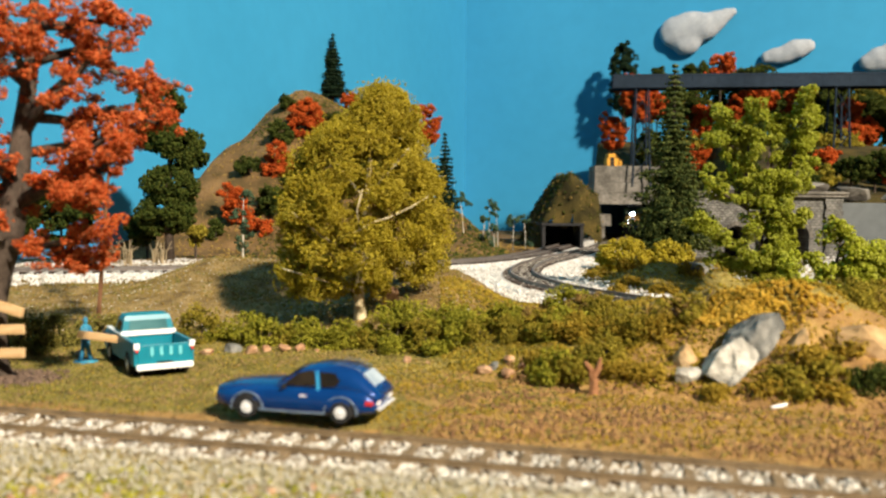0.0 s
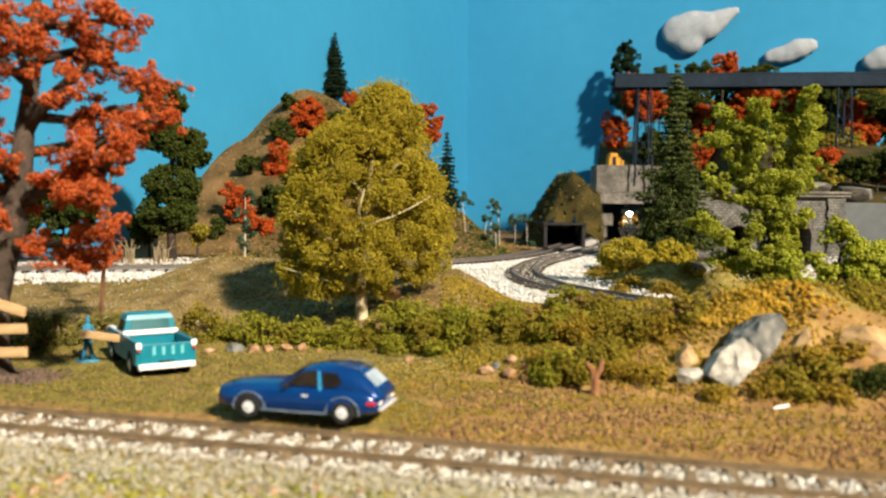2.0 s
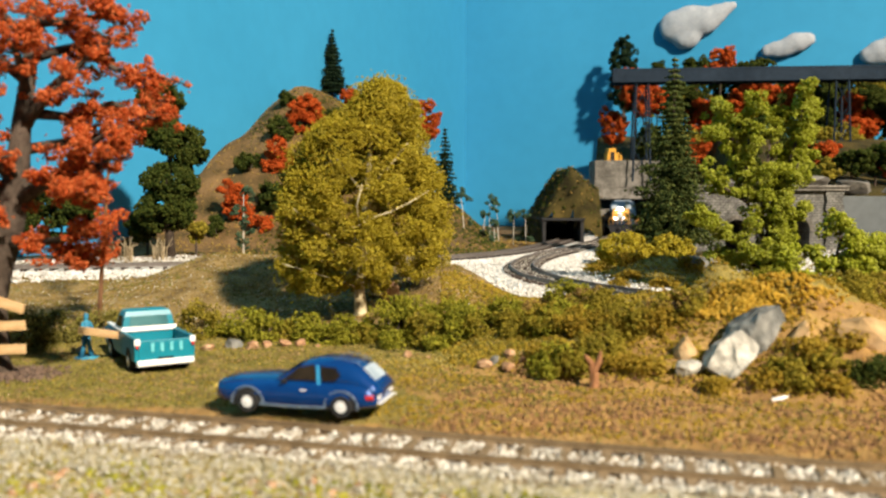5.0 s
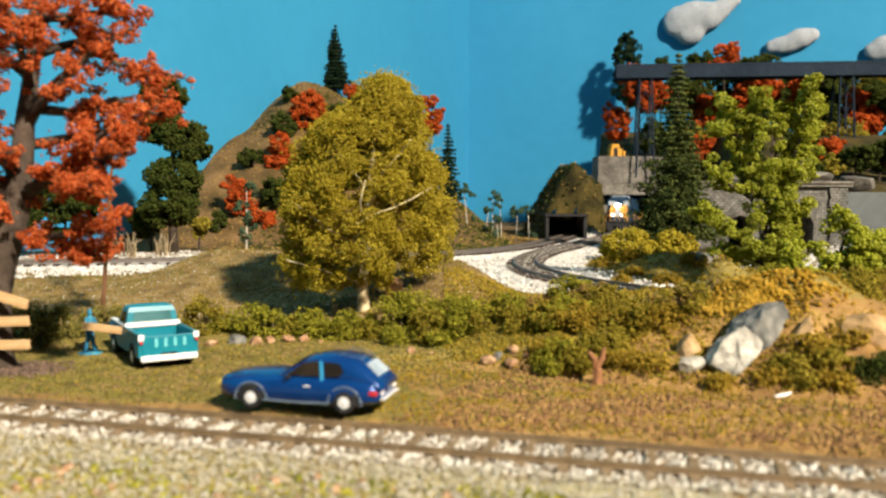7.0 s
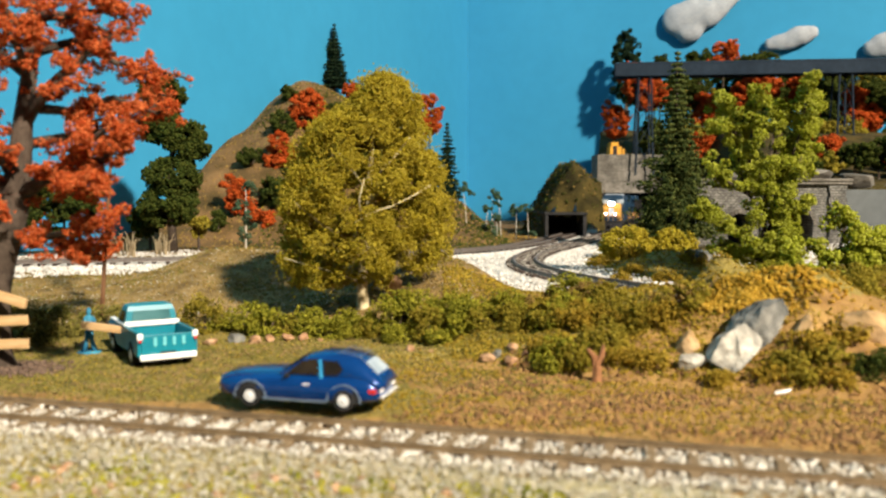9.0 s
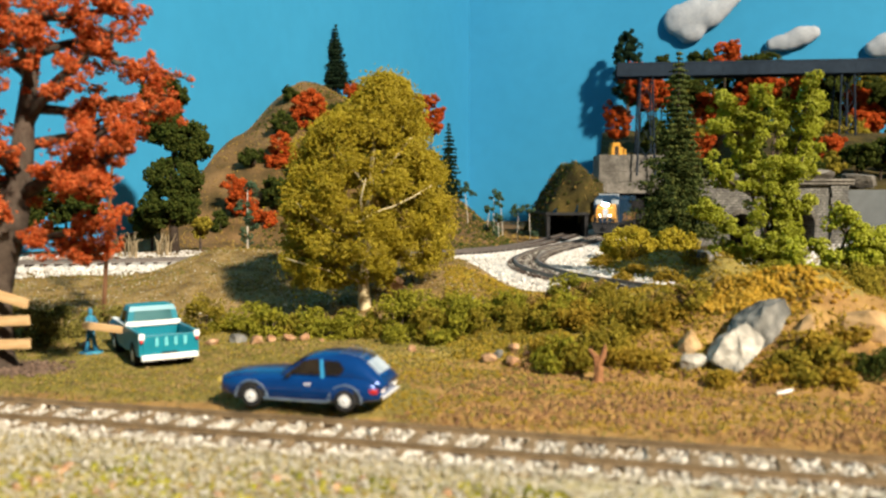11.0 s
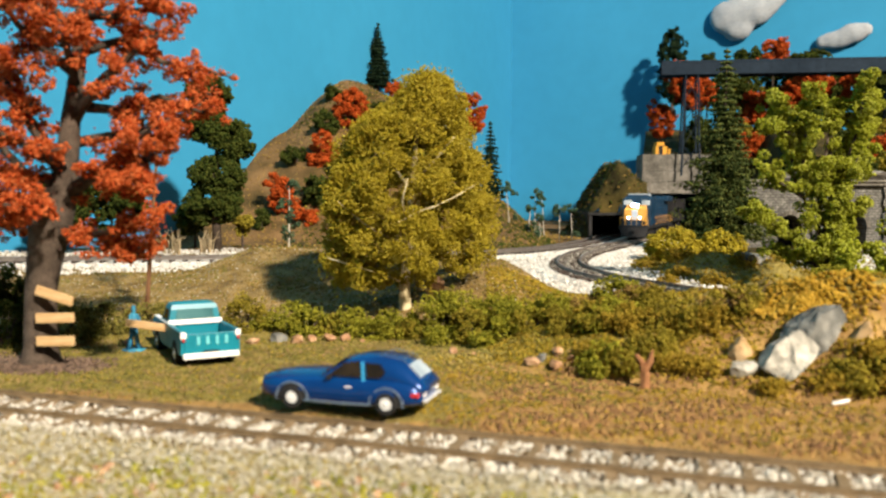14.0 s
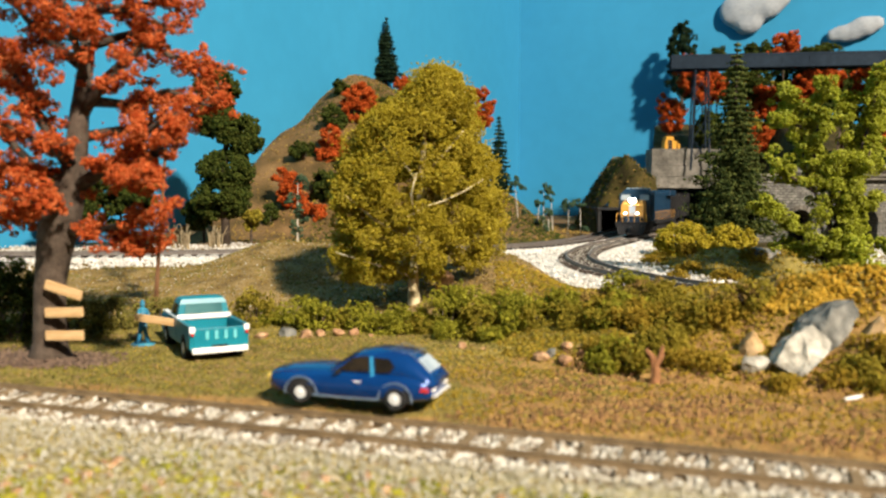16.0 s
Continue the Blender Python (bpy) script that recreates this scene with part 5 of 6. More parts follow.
def portal_hill():
    """Small earth hill with a dark concrete tunnel mouth for the branch line."""
    ob = thing("tunnel_hill", 0, 0, 0, label="small brown-green hill with a dark tunnel mouth", category="hill")
    xs, ys = np.linspace(10.8, 21.4, 44), np.linspace(112.0, 132, 40)
    X, Y = np.meshgrid(xs, ys)
    prof = 10.4 * np.interp(X, [10.8, 12.5, 13.4, 15.0, 16.6, 17.7, 18.6, 20.4, 21.4], [0, 0.1, 0.36, 0.62, 0.86, 1.03, 0.94, 0.78, 0.74])
    Z = 0.6 + (prof + 0.25 * fnoise(X, Y, 1.7)) * sm(-2.2, 2.0, Y - 113.2 + 0.5 * fnoise(X, Y, 1.1))
    nx = 44
    v = np.stack([X, Y, Z], -1).reshape(-1, 3)
    i = (np.arange(39)[:, None] * nx + np.arange(43)[None]).ravel()
    f = np.stack([i, i + 1, i + nx + 1, i + nx], 1)
    c = v[f].mean(1)
    keep = ~((c[:, 0] > 13.7) & (c[:, 0] < 18.5) & (c[:, 2] < 4.3))
    # the earth's very dark colour holds the shade that falls on this hill
    part_np("mound", v, f[keep], M_DARKHILL, ob, "brown-green earth, darkened for shade", smooth=True)
    rng = np.random.default_rng(55)
    high = v[(v[:, 2] > 1.5) & ~((v[:, 0] > 13.5) & (v[:, 0] < 18.7) & (v[:, 2] < 4.8))]
    # moss and turf crumbs; the dark moss also deepens the hill's shade
    for nm, m, n in (("shaded_moss_cover", M_GREEN, 1500), ("turf_cover", M_BROWNF, 500)):
        foliage(nm, high[rng.integers(0, len(high), n)] + rng.normal(0, 0.16, (n, 3)), 0.17, m, ob, rng, fine=True)
    bm = bmesh.new()
    box(bm, 13.4, 111.2, 0.9, 13.8, 125, 4.1)
    box(bm, 18.4, 111.2, 0.9, 18.8, 125, 4.1)
    box(bm, 13.3, 111.0, 4.1, 18.9, 125, 4.4)
    box(bm, 13.4, 124, 0.9, 18.8, 125, 4.1)
    part("tunnel_mouth", bm, M_LOCOK, ob, "black tunnel mouth")
    return ob


def arch_outline(x0, x1, z0, zs, n=12):
    """Inner outline of an arched opening from foot to foot."""
    c, r = (x0 + x1) / 2, (x1 - x0) / 2
    return [(x0, z0)] + [(c - r * math.cos(a), zs + r * 1.15 * math.sin(a)) for a in np.linspace(0, math.pi, n)] + [(x1, z0)]


def arch_wall():
    ob = thing("arcade_wall", 0, 92, 0, 0, label="grey cut-stone retaining wall with arched openings and pilasters", category="stone wall")
    z0, z1, t = 0.6, 7.75, 3.0
    arches = [(30.9, 33.4, 3.2), (37.3, 40.1, 3.35)]
    edges = [28.2, 35.3, 41.6]
    for (a0, a1, zs), e0, e1 in zip(arches, edges, edges[1:]):
        o = arch_outline(a0, a1, z0, zs)
        bm = bmesh.new()
        outer = [(e0, z0)] + [(e0 + (e1 - e0) * k / 11, z1) for k in range(12)] + [(e1, z0)]
        rows = []
        for yy in (0, t):
            rows.append(([bm.verts.new((x, yy, z)) for x, z in o], [bm.verts.new((x, yy, z)) for x, z in outer]))
        for k in range(13):
            for (i_, u), fl in ((rows[0], 1), (rows[1], -1)):
                q = (i_[k], i_[k + 1], u[k + 1], u[k])
                bm.faces.new(q[::fl])
            bm.faces.new((rows[0][0][k], rows[1][0][k], rows[1][0][k + 1], rows[0][0][k + 1]))
            bm.faces.new((rows[0][1][k + 1], rows[1][1][k + 1], rows[1][1][k], rows[0][1][k]))
        bmesh.ops.recalc_face_normals(bm, faces=bm.faces)
        part("arch_bay", bm, M_CUT, ob, "small-block stone bay with an open arch")
        n = 11
        c, r = (a0 + a1) / 2, (a1 - a0) / 2
        for k in range(n):
            b0, b1 = math.pi * k / n + 0.02, math.pi * (k + 1) / n - 0.02
            bm = bmesh.new()
            slab(bm, [(c - q * math.cos(b), -0.12, zs + q * 1.15 * math.sin(b)) for q, b in ((r, b0), (r + 0.42, b0), (r + 0.42, b1), (r, b1))], (0, 1, 0), 0.3)
            part("arch_stone", bm, M_WALLSTONE, ob)
        # black sheet behind the opening, as the shade inside the arch
        bm = bmesh.new()
        box(bm, a0 - 0.3, 2.9, z0, a1 + 0.3, 3.1, zs + r * 1.3)
        part("arch_shade", bm, M_LOCOK, ob, "black sheet for the shade inside the arch")
    for e in (28.2, 35.3, 42.6):
        for k in range(10):
            w = 0.98 if k % 2 else 0.86
            bm = bmesh.new()
            box(bm, e - w, -0.32, z0 + 0.715 * k + 0.03, e + w, 0.25, z0 + 0.715 * (k + 1), 0.03)
            part("pilaster_block", bm, M_CUT, ob)
    bm = bmesh.new()
    box(bm, 27.0, -0.55, z1, 44.0, t, z1 + 0.34, 0.06)
    box(bm, 27.0, -0.75, z1 + 0.35, 44.0, t, z1 + 0.6, 0.06)
    part("cornice", bm, M_WALLSTONE, ob, "pale stone cornice")
    return ob


def board_wall():
    bm = bmesh.new()
    box(bm, 43.7, 93.2, 0.6, 66, 94.2, 7.2, 0.03)
    ob = part("wall_board", bm, M_PANEL)
    return tagged(ob, "plain dark grey board closing the hillside", "wall", kind="structure")


def girder_bridge():
    ob = thing("girder_bridge", 44.0, 116.5, 23.0, -6.5, label="long dark blue-grey plate girder bridge on steel towers", category="bridge")
    bm = bmesh.new()
    box(bm, -20.4, -1.6, 1.45, 40, 1.6, 1.75, 0.03)
    part("deck", bm, M_BRIDGE, ob)
    for y in (-1.5, 1.5):
        bm = bmesh.new()
        box(bm, -20.4, y - 0.07, 0, 40, y + 0.07, 1.45)
        box(bm, -20.4, y - 0.14, -0.1, 40, y + 0.14, 0.06)
        part("girder", bm, M_BRIDGE, ob)
        for x in np.arange(-19.9, 40, 3.4):
            bm = bmesh.new()
            box(bm, x - 0.05, y - 0.1, 0.06, x + 0.05, y + 0.1, 1.45)
            part("stiffener", bm, M_BRIDGE, ob)
    for x in (-16.4, 9.8):
        for dx in (-0.8, 0.8):
            for y in (-1.3, 1.3):
                bm = bmesh.new()
                tube(bm, [(x + dx, y, -0.05), (x + dx * 1.5, y * 1.5, -13.6)], [0.13, 0.15], 6)
                part("tower_leg", bm, M_BRIDGE, ob)
        for k in range(4):
            za, zb = -0.6 - 3.0 * k, -3.4 - 3.0 * k
            for d in (-1, 1):
                bm = bmesh.new()
                tube(bm, [(x + 0.85 * d, -1.35, za), (x - 0.95 * d, -1.45, zb)], [0.05, 0.05], 5)
                part("brace", bm, M_BRIDGE, ob)
    return ob


def chapel():
    ob = thing("small_house", 19.7 * 120 / 97.6, 120, 12.3, 8, label="tiny yellow plaster house with dark door", category="house")
    bm = bmesh.new()
    box(bm, -1.0, -0.7, 0, 0.75, 0.7, 1.15, 0.03)
    box(bm, -0.85, -0.75, 0, 0.25, 0.7, 1.75, 0.12)
    box(bm, 0.75, -0.6, 0, 1.15, 0.6, 0.85, 0.03)
    part("wall", bm, M_HOUSE, ob)
    bm = bmesh.new()
    box(bm, -0.6, -0.80, 0.0, 0.0, -0.7, 1.25, 0.02)
    part("door", bm, M_DARK, ob, "dark door")
    return ob


def cloud(k, z, lobes, seed):
    """Cotton cloud stuck on the east backdrop, k centimetres from the corner along the wall."""
    bm = bmesh.new()
    for u, v, r in ((0.88 * u, 0.88 * v, 0.88 * r) for u, v, r in lobes):
        m = Matrix.Translation((u, -0.9, v)) @ Matrix.Diagonal((r, min(r * 0.55, 1.9), r * 0.85, 1))
        bmesh.ops.create_icosphere(bm, subdivisions=4, radius=1, matrix=m)
    for v in bm.verts:
        n = noise.noise(v.co * 0.6 + Vector((seed, 0, 0))) * 0.5 + noise.noise(v.co * 1.9) * 0.2
        c = v.co
        v.co = Vector((c.x + n, c.y, c.z + n * 0.8))
    ob = part("cotton_cloud", bm, M_COTTON)
    fuse = ob.modifiers.new("fuse", "REMESH")
    fuse.mode, fuse.voxel_size, fuse.use_smooth_shade = "VOXEL", 0.0035, True
    soft = ob.modifiers.new("soften", "SMOOTH")
    soft.factor, soft.iterations = 0.6, 14
    ob.matrix_basis = pose((CORNER.x + WALL_R.x * k) * CM, (CORNER.y + WALL_R.y * k) * CM, z * CM, 0, 0, -21.2)
    return tagged(ob, "white cotton wool cloud stuck on the blue backdrop", "cloud", "cotton clouds")


def coursed(m, scale):
    """Lays fine block joints over a stone material."""
    n, l = m.node_tree.nodes, m.node_tree.links
    b = n["Principled BSDF"]
    co, mp, br = n.new("ShaderNodeTexCoord"), n.new("ShaderNodeMapping"), n.new("ShaderNodeTexBrick")
    mp.inputs["Rotation"].default_value = (radians(90), 0, 0)
    br.inputs["Scale"].default_value = scale
    br.inputs["Color1"].default_value, br.inputs["Color2"].default_value, br.inputs["Mortar"].default_value = (1, 1, 1, 1), (0.7, 0.7, 0.72, 1), (0.35, 0.34, 0.33, 1)
    br.inputs["Mortar Size"].default_value = 0.035
    l.new(co.outputs["Object"], mp.inputs[0])
    l.new(mp.outputs[0], br.inputs["Vector"])
    mx = n.new("ShaderNodeMix")
    mx.data_type, mx.blend_type = "RGBA", "MULTIPLY"
    mx.inputs["Factor"].default_value = 1.0
    old = b.inputs["Base Color"].links[0].from_socket
    l.new(old, mx.inputs["A"])
    l.new(br.outputs["Color"], mx.inputs["B"])
    l.new(mx.outputs["Result"], b.inputs["Base Color"])
    return m


M_CUT = mat("cut_stone", [(0.11, 0.105, 0.095), (0.20, 0.19, 0.17), (0.28, 0.265, 0.24)], 160, 0.95, 0.6, vary=0.3, fine=900)
coursed(M_CUT, 85.0)
set_back(stone_portal())
set_back(rock_deck())
tunnel_blackout()
portal_hill()
arch_wall()
board_wall()
set_back(girder_bridge())
set_back(chapel())
cloud(51.6, 43.6, [(-4.0, 0.2, 4.8), (-1.6, 0.8, 5.0), (-2.2, -2.4, 3.6), (1.4, 1.2, 4.2), (4.2, 2.2, 2.9), (6.4, 3.4, 2.0), (8.2, 4.2, 1.3), (-4.8, -1.0, 3.4)], 3)
cloud(69.4, 38.6, [(-4.0, -1.2, 2.0), (-2.2, -0.9, 2.4), (0.0, -0.6, 2.6), (2.0, 0.3, 2.9), (4.0, 0.9, 2.2), (5.0, 1.2, 1.4)], 7)
cloud(89.0, 36.3, [(-4.8, -0.9, 2.6), (-2.6, -0.2, 3.4), (0.2, 0.4, 3.9), (3.2, 1.0, 3.6), (6.0, 1.6, 2.4)], 11)
for i, (x, y, z, r) in enumerate(((33.5, 93.5, 8.7, (3.2, 1.8, 0.75)), (40.2, 93.8, 8.8, (3.6, 1.9, 0.85)), (46.6, 95.5, 8.3, (2.8, 2.0, 1.1)), (52, 95.5, 8.2, (3, 2.0, 1.0)))):
    rock("ledge_rock", x, y, z, r, M_WALLSTONE, 60 + i, "flat pale grey rock slab on the retaining wall", rz=5 * i, group="ledge rocks")
# mound rocks
def slab_rock(name, x, y, z, size, material, seed, label, rx, ry, rz):
    """A tilted block of carved plaster with uneven faces."""
    bm = bmesh.new()
    w, d, h = size
    rough_slab(bm, -w, -d, -h, w, d, h, seed, 7, 0.22)
    for v in bm.verts:
        k = 1 - 0.28 * (v.co.z / h) ** 2
        v.co.x *= k
        v.co.y *= k
    ob = part(name, bm, material)
    ob.matrix_basis = pose(x * CM, y * CM, z * CM, rx, ry, rz)
    return tagged(ob, label, "rock")


slab_rock("white_rock", 9.95, 28.9, 1.05, (0.62, 0.6, 0.85), M_ROCK, 70, "white plaster rock face in the mound", -18, 40, -12)
slab_rock("grey_rock", 11.25, 29.9, 1.72, (0.7, 0.7, 1.1), M_GREYROCK, 71, "blue-grey plaster rock in the mound", -20, 58, 10)
rock("rock_rib", 12.2, 29.0, 1.6, (0.34, 0.6, 1.3), M_SAND, 77, "narrow tan plaster rib beside the rock face", ry=42)
rock("small_rock", 8.6, 29.9, 1.05, (0.5, 0.42, 0.62), M_SAND, 72, "tan upright rock in the mossy mound", ry=14)
rock("small_rock", 8.5, 28.9, 0.62, (0.6, 0.4, 0.45), M_ROCK, 73, "small white rock at the mound's foot", ry=-10)
rock("sand_boulder", 15.4, 29.6, 1.5, (1.9, 1.25, 0.95), M_SAND, 74, "sand-coloured plaster boulder in the mound", rz=8, ry=14)
rock("grey_rock", 17.3, 57.2, 2.2, (1.5, 1.3, 0.75), M_GREYROCK, 75, "low dark rock behind the curve")
rock("tan_rock", -2.65, 44.6, 1.45, (0.62, 0.5, 0.85), M_STONE, 76, "brown rock standing beside the gold tree")
FIELD = [(-10.3, 37.2, 0.36), (-9.3, 37.8, 0.46), (-8.35, 37.6, 0.42), (-7.8, 37.9, 0.3), (-7.0, 37.9, 0.36), (-6.3, 37.9, 0.34), (-5.5, 37.6, 0.16), (-1.35, 34.8, 0.28), (-0.5, 34.4, 0.13), (1.65, 31.6, 0.36), (2.05, 31.8, 0.34),
         (2.6, 32.2, 0.34), (2.5, 31.0, 0.34), (3.05, 31.3, 0.25), (-15.5, 36.4, 0.3), (-14.2, 37.5, 0.25)]
for i, (x, y, r) in enumerate(FIELD):
    rock("field_stone", x, y, H(x, y) + r * 0.35, (r, r * 0.8, r * 0.72), M_GREYROCK if i in (1, 10) else M_STONE, 80 + i, "small orange-brown stone at the foot of the bushes", rz=40 * i, group="field stones", sub=2)


def stump():
    ob = thing("tree_stump", 5.25, 28.8, H(5.25, 28.8), label="forked reddish dead stump at the mound's foot", category="stump")
    bm = bmesh.new()
    tube(bm, [(0, 0, -0.2), (0.05, 0, 0.45), (-0.1, 0, 0.9), (-0.3, 0, 1.15)], [0.2, 0.15, 0.12, 0.05], 7)
    tube(bm, [(0.0, 0, 0.6), (0.2, 0, 0.95), (0.25, 0, 1.3)], [0.13, 0.11, 0.04], 7)
    part("trunk", bm, mat("red_dead_wood", [(0.22, 0.10, 0.045), (0.36, 0.17, 0.08)], 150, 0.95, 0.4, vary=0.2), ob)


stump()
bm = bmesh.new()
tube(bm, [(-0.25, 0, 0.05), (0, 0, 0.09), (0.27, 0.05, 0.15)], [0.05, 0.07, 0.05], 7)
tagged(part("white_log", bm, M_WHITEP), "short white peeled stick lying in the grass", "log").matrix_basis = pose(0.109, 0.269, H(10.9, 26.9) * CM)


# ---- trees and shrubs on the hills ----
def hill_lobes(rng, top, rx, rz):
    """An uneven crown of a main mass and smaller side masses."""
    out = [((0, 0, top), (rx * 0.72, rx * 0.7, rz * 0.78))]
    for k in range(5):
        a = rng.uniform(0, 6.28)
        u = rng.uniform(-0.6, 0.75)
        out.append(((math.cos(a) * rx * 0.5, math.sin(a) * rx * 0.5, top + u * rz * 0.75), (rx * rng.uniform(0.3, 0.5), rx * 0.4, rz * rng.uniform(0.25, 0.4))))
    return out


def ball_tree(x, y, z, rx, rz, material, seed, label, leaf=0.16, n=None, per=16):
    g = max(H(x, y), 12.6 if (25 < x < 58 and y > 141) else -9)
    rng = np.random.default_rng(seed)
    ob = thing("hill_tree", x, y, g, label=label, category="tree", group="hill trees")
    bm = bmesh.new()
    top = max(z - g, 0.3)
    tube(bm, [(0, 0, -0.4), (0, 0, top)], [0.16, 0.1], 6)
    part("trunk", bm, M_BARK, ob)
    p = clumpy(rng, n or int(26 * rx * rz) + 20, hill_lobes(rng, top, rx, rz), per, 0.2, 0.45)
    foliage("crown", p, leaf * 1.1, material, ob, rng, fine=True)
    return ob


L_RED, L_DK, L_OL = "round rust-red autumn foam tree on the hill", "round dark-green foam tree on the hill", "round olive foam tree on the hill"
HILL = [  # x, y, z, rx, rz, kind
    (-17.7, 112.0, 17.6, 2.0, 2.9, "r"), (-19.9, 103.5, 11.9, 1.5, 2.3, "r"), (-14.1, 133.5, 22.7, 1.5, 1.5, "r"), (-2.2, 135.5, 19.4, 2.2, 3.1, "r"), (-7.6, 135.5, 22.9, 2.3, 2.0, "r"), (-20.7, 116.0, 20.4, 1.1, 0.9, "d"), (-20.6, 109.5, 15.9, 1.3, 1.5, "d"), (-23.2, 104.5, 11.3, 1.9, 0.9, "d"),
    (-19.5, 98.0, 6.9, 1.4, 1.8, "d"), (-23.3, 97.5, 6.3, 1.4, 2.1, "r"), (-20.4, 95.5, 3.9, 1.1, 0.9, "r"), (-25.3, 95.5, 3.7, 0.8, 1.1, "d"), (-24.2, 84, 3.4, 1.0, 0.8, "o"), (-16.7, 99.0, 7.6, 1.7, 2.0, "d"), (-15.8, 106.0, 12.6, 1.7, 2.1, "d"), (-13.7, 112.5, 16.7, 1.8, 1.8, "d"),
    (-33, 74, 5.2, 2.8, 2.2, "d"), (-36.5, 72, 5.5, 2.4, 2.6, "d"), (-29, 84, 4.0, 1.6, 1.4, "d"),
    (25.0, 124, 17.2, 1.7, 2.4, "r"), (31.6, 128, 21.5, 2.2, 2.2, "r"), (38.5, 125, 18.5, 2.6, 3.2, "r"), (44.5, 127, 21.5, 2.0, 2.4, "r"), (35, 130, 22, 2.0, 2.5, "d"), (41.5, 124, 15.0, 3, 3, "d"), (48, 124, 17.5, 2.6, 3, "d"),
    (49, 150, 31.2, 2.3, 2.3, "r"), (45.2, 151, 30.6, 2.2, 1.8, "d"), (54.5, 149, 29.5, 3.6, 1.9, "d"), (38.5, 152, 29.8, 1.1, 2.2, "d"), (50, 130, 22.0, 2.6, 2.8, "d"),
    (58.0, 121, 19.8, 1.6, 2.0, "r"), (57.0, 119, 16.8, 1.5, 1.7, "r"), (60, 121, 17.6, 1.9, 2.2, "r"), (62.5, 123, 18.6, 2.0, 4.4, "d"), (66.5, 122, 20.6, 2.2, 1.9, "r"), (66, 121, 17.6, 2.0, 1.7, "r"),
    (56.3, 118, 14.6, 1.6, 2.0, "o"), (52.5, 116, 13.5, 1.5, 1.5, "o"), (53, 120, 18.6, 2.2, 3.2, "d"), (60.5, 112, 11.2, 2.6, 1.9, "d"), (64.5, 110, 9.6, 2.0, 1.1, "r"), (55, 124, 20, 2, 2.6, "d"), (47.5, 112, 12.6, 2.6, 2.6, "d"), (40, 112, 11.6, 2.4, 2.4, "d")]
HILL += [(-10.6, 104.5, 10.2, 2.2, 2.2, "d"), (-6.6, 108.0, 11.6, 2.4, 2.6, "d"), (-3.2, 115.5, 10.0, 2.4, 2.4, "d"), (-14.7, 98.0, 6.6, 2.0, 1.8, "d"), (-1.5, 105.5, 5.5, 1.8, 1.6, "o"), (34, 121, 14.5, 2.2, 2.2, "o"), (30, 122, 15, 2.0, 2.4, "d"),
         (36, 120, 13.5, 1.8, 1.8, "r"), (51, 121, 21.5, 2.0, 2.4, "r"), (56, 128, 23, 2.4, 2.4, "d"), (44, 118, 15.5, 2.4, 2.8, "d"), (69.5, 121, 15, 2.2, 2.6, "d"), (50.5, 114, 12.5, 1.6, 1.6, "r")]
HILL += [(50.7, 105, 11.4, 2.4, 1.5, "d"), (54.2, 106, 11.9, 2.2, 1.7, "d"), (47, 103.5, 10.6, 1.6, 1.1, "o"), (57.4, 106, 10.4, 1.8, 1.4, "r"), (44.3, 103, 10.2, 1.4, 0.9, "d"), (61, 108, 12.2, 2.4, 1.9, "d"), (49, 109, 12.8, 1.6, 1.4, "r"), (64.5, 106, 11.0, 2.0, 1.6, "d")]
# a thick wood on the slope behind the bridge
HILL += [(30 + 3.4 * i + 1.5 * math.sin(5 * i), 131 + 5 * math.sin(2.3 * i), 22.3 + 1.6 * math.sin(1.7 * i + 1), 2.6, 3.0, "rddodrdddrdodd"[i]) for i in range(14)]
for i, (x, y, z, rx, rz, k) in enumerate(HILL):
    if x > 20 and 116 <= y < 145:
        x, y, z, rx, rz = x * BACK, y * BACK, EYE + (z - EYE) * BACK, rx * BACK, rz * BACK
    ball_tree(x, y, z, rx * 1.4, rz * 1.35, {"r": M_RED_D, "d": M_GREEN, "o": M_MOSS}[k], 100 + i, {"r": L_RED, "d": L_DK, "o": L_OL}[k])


def column_pine():
    x, y = 38.4, 180
    ob = thing("column_pine", x, y, 17.6, label="dark ragged columnar pine near the backdrop", category="conifer tree")
    rng = np.random.default_rng(140)
    bm = bmesh.new()
    tube(bm, [(0, 0, -0.5), (0.2, 0, 12), (0.3, 0, 23)], [0.5, 0.35, 0.1], 6)
    part("trunk", bm, M_BARK, ob)
    lobes = [((0.2 * math.sin(3 * k), 0, 23.2 - 1.5 * k), ((0.7, 1.8, 2.9, 3.2, 2.9, 2.6, 3.0, 2.8, 2.9, 2.5)[k], 2.2, 1.1)) for k in range(10)]
    foliage("needles", clumpy(rng, 420, lobes, 20, 0.3, 0.3), 0.2, M_PINE, ob, rng)


column_pine()


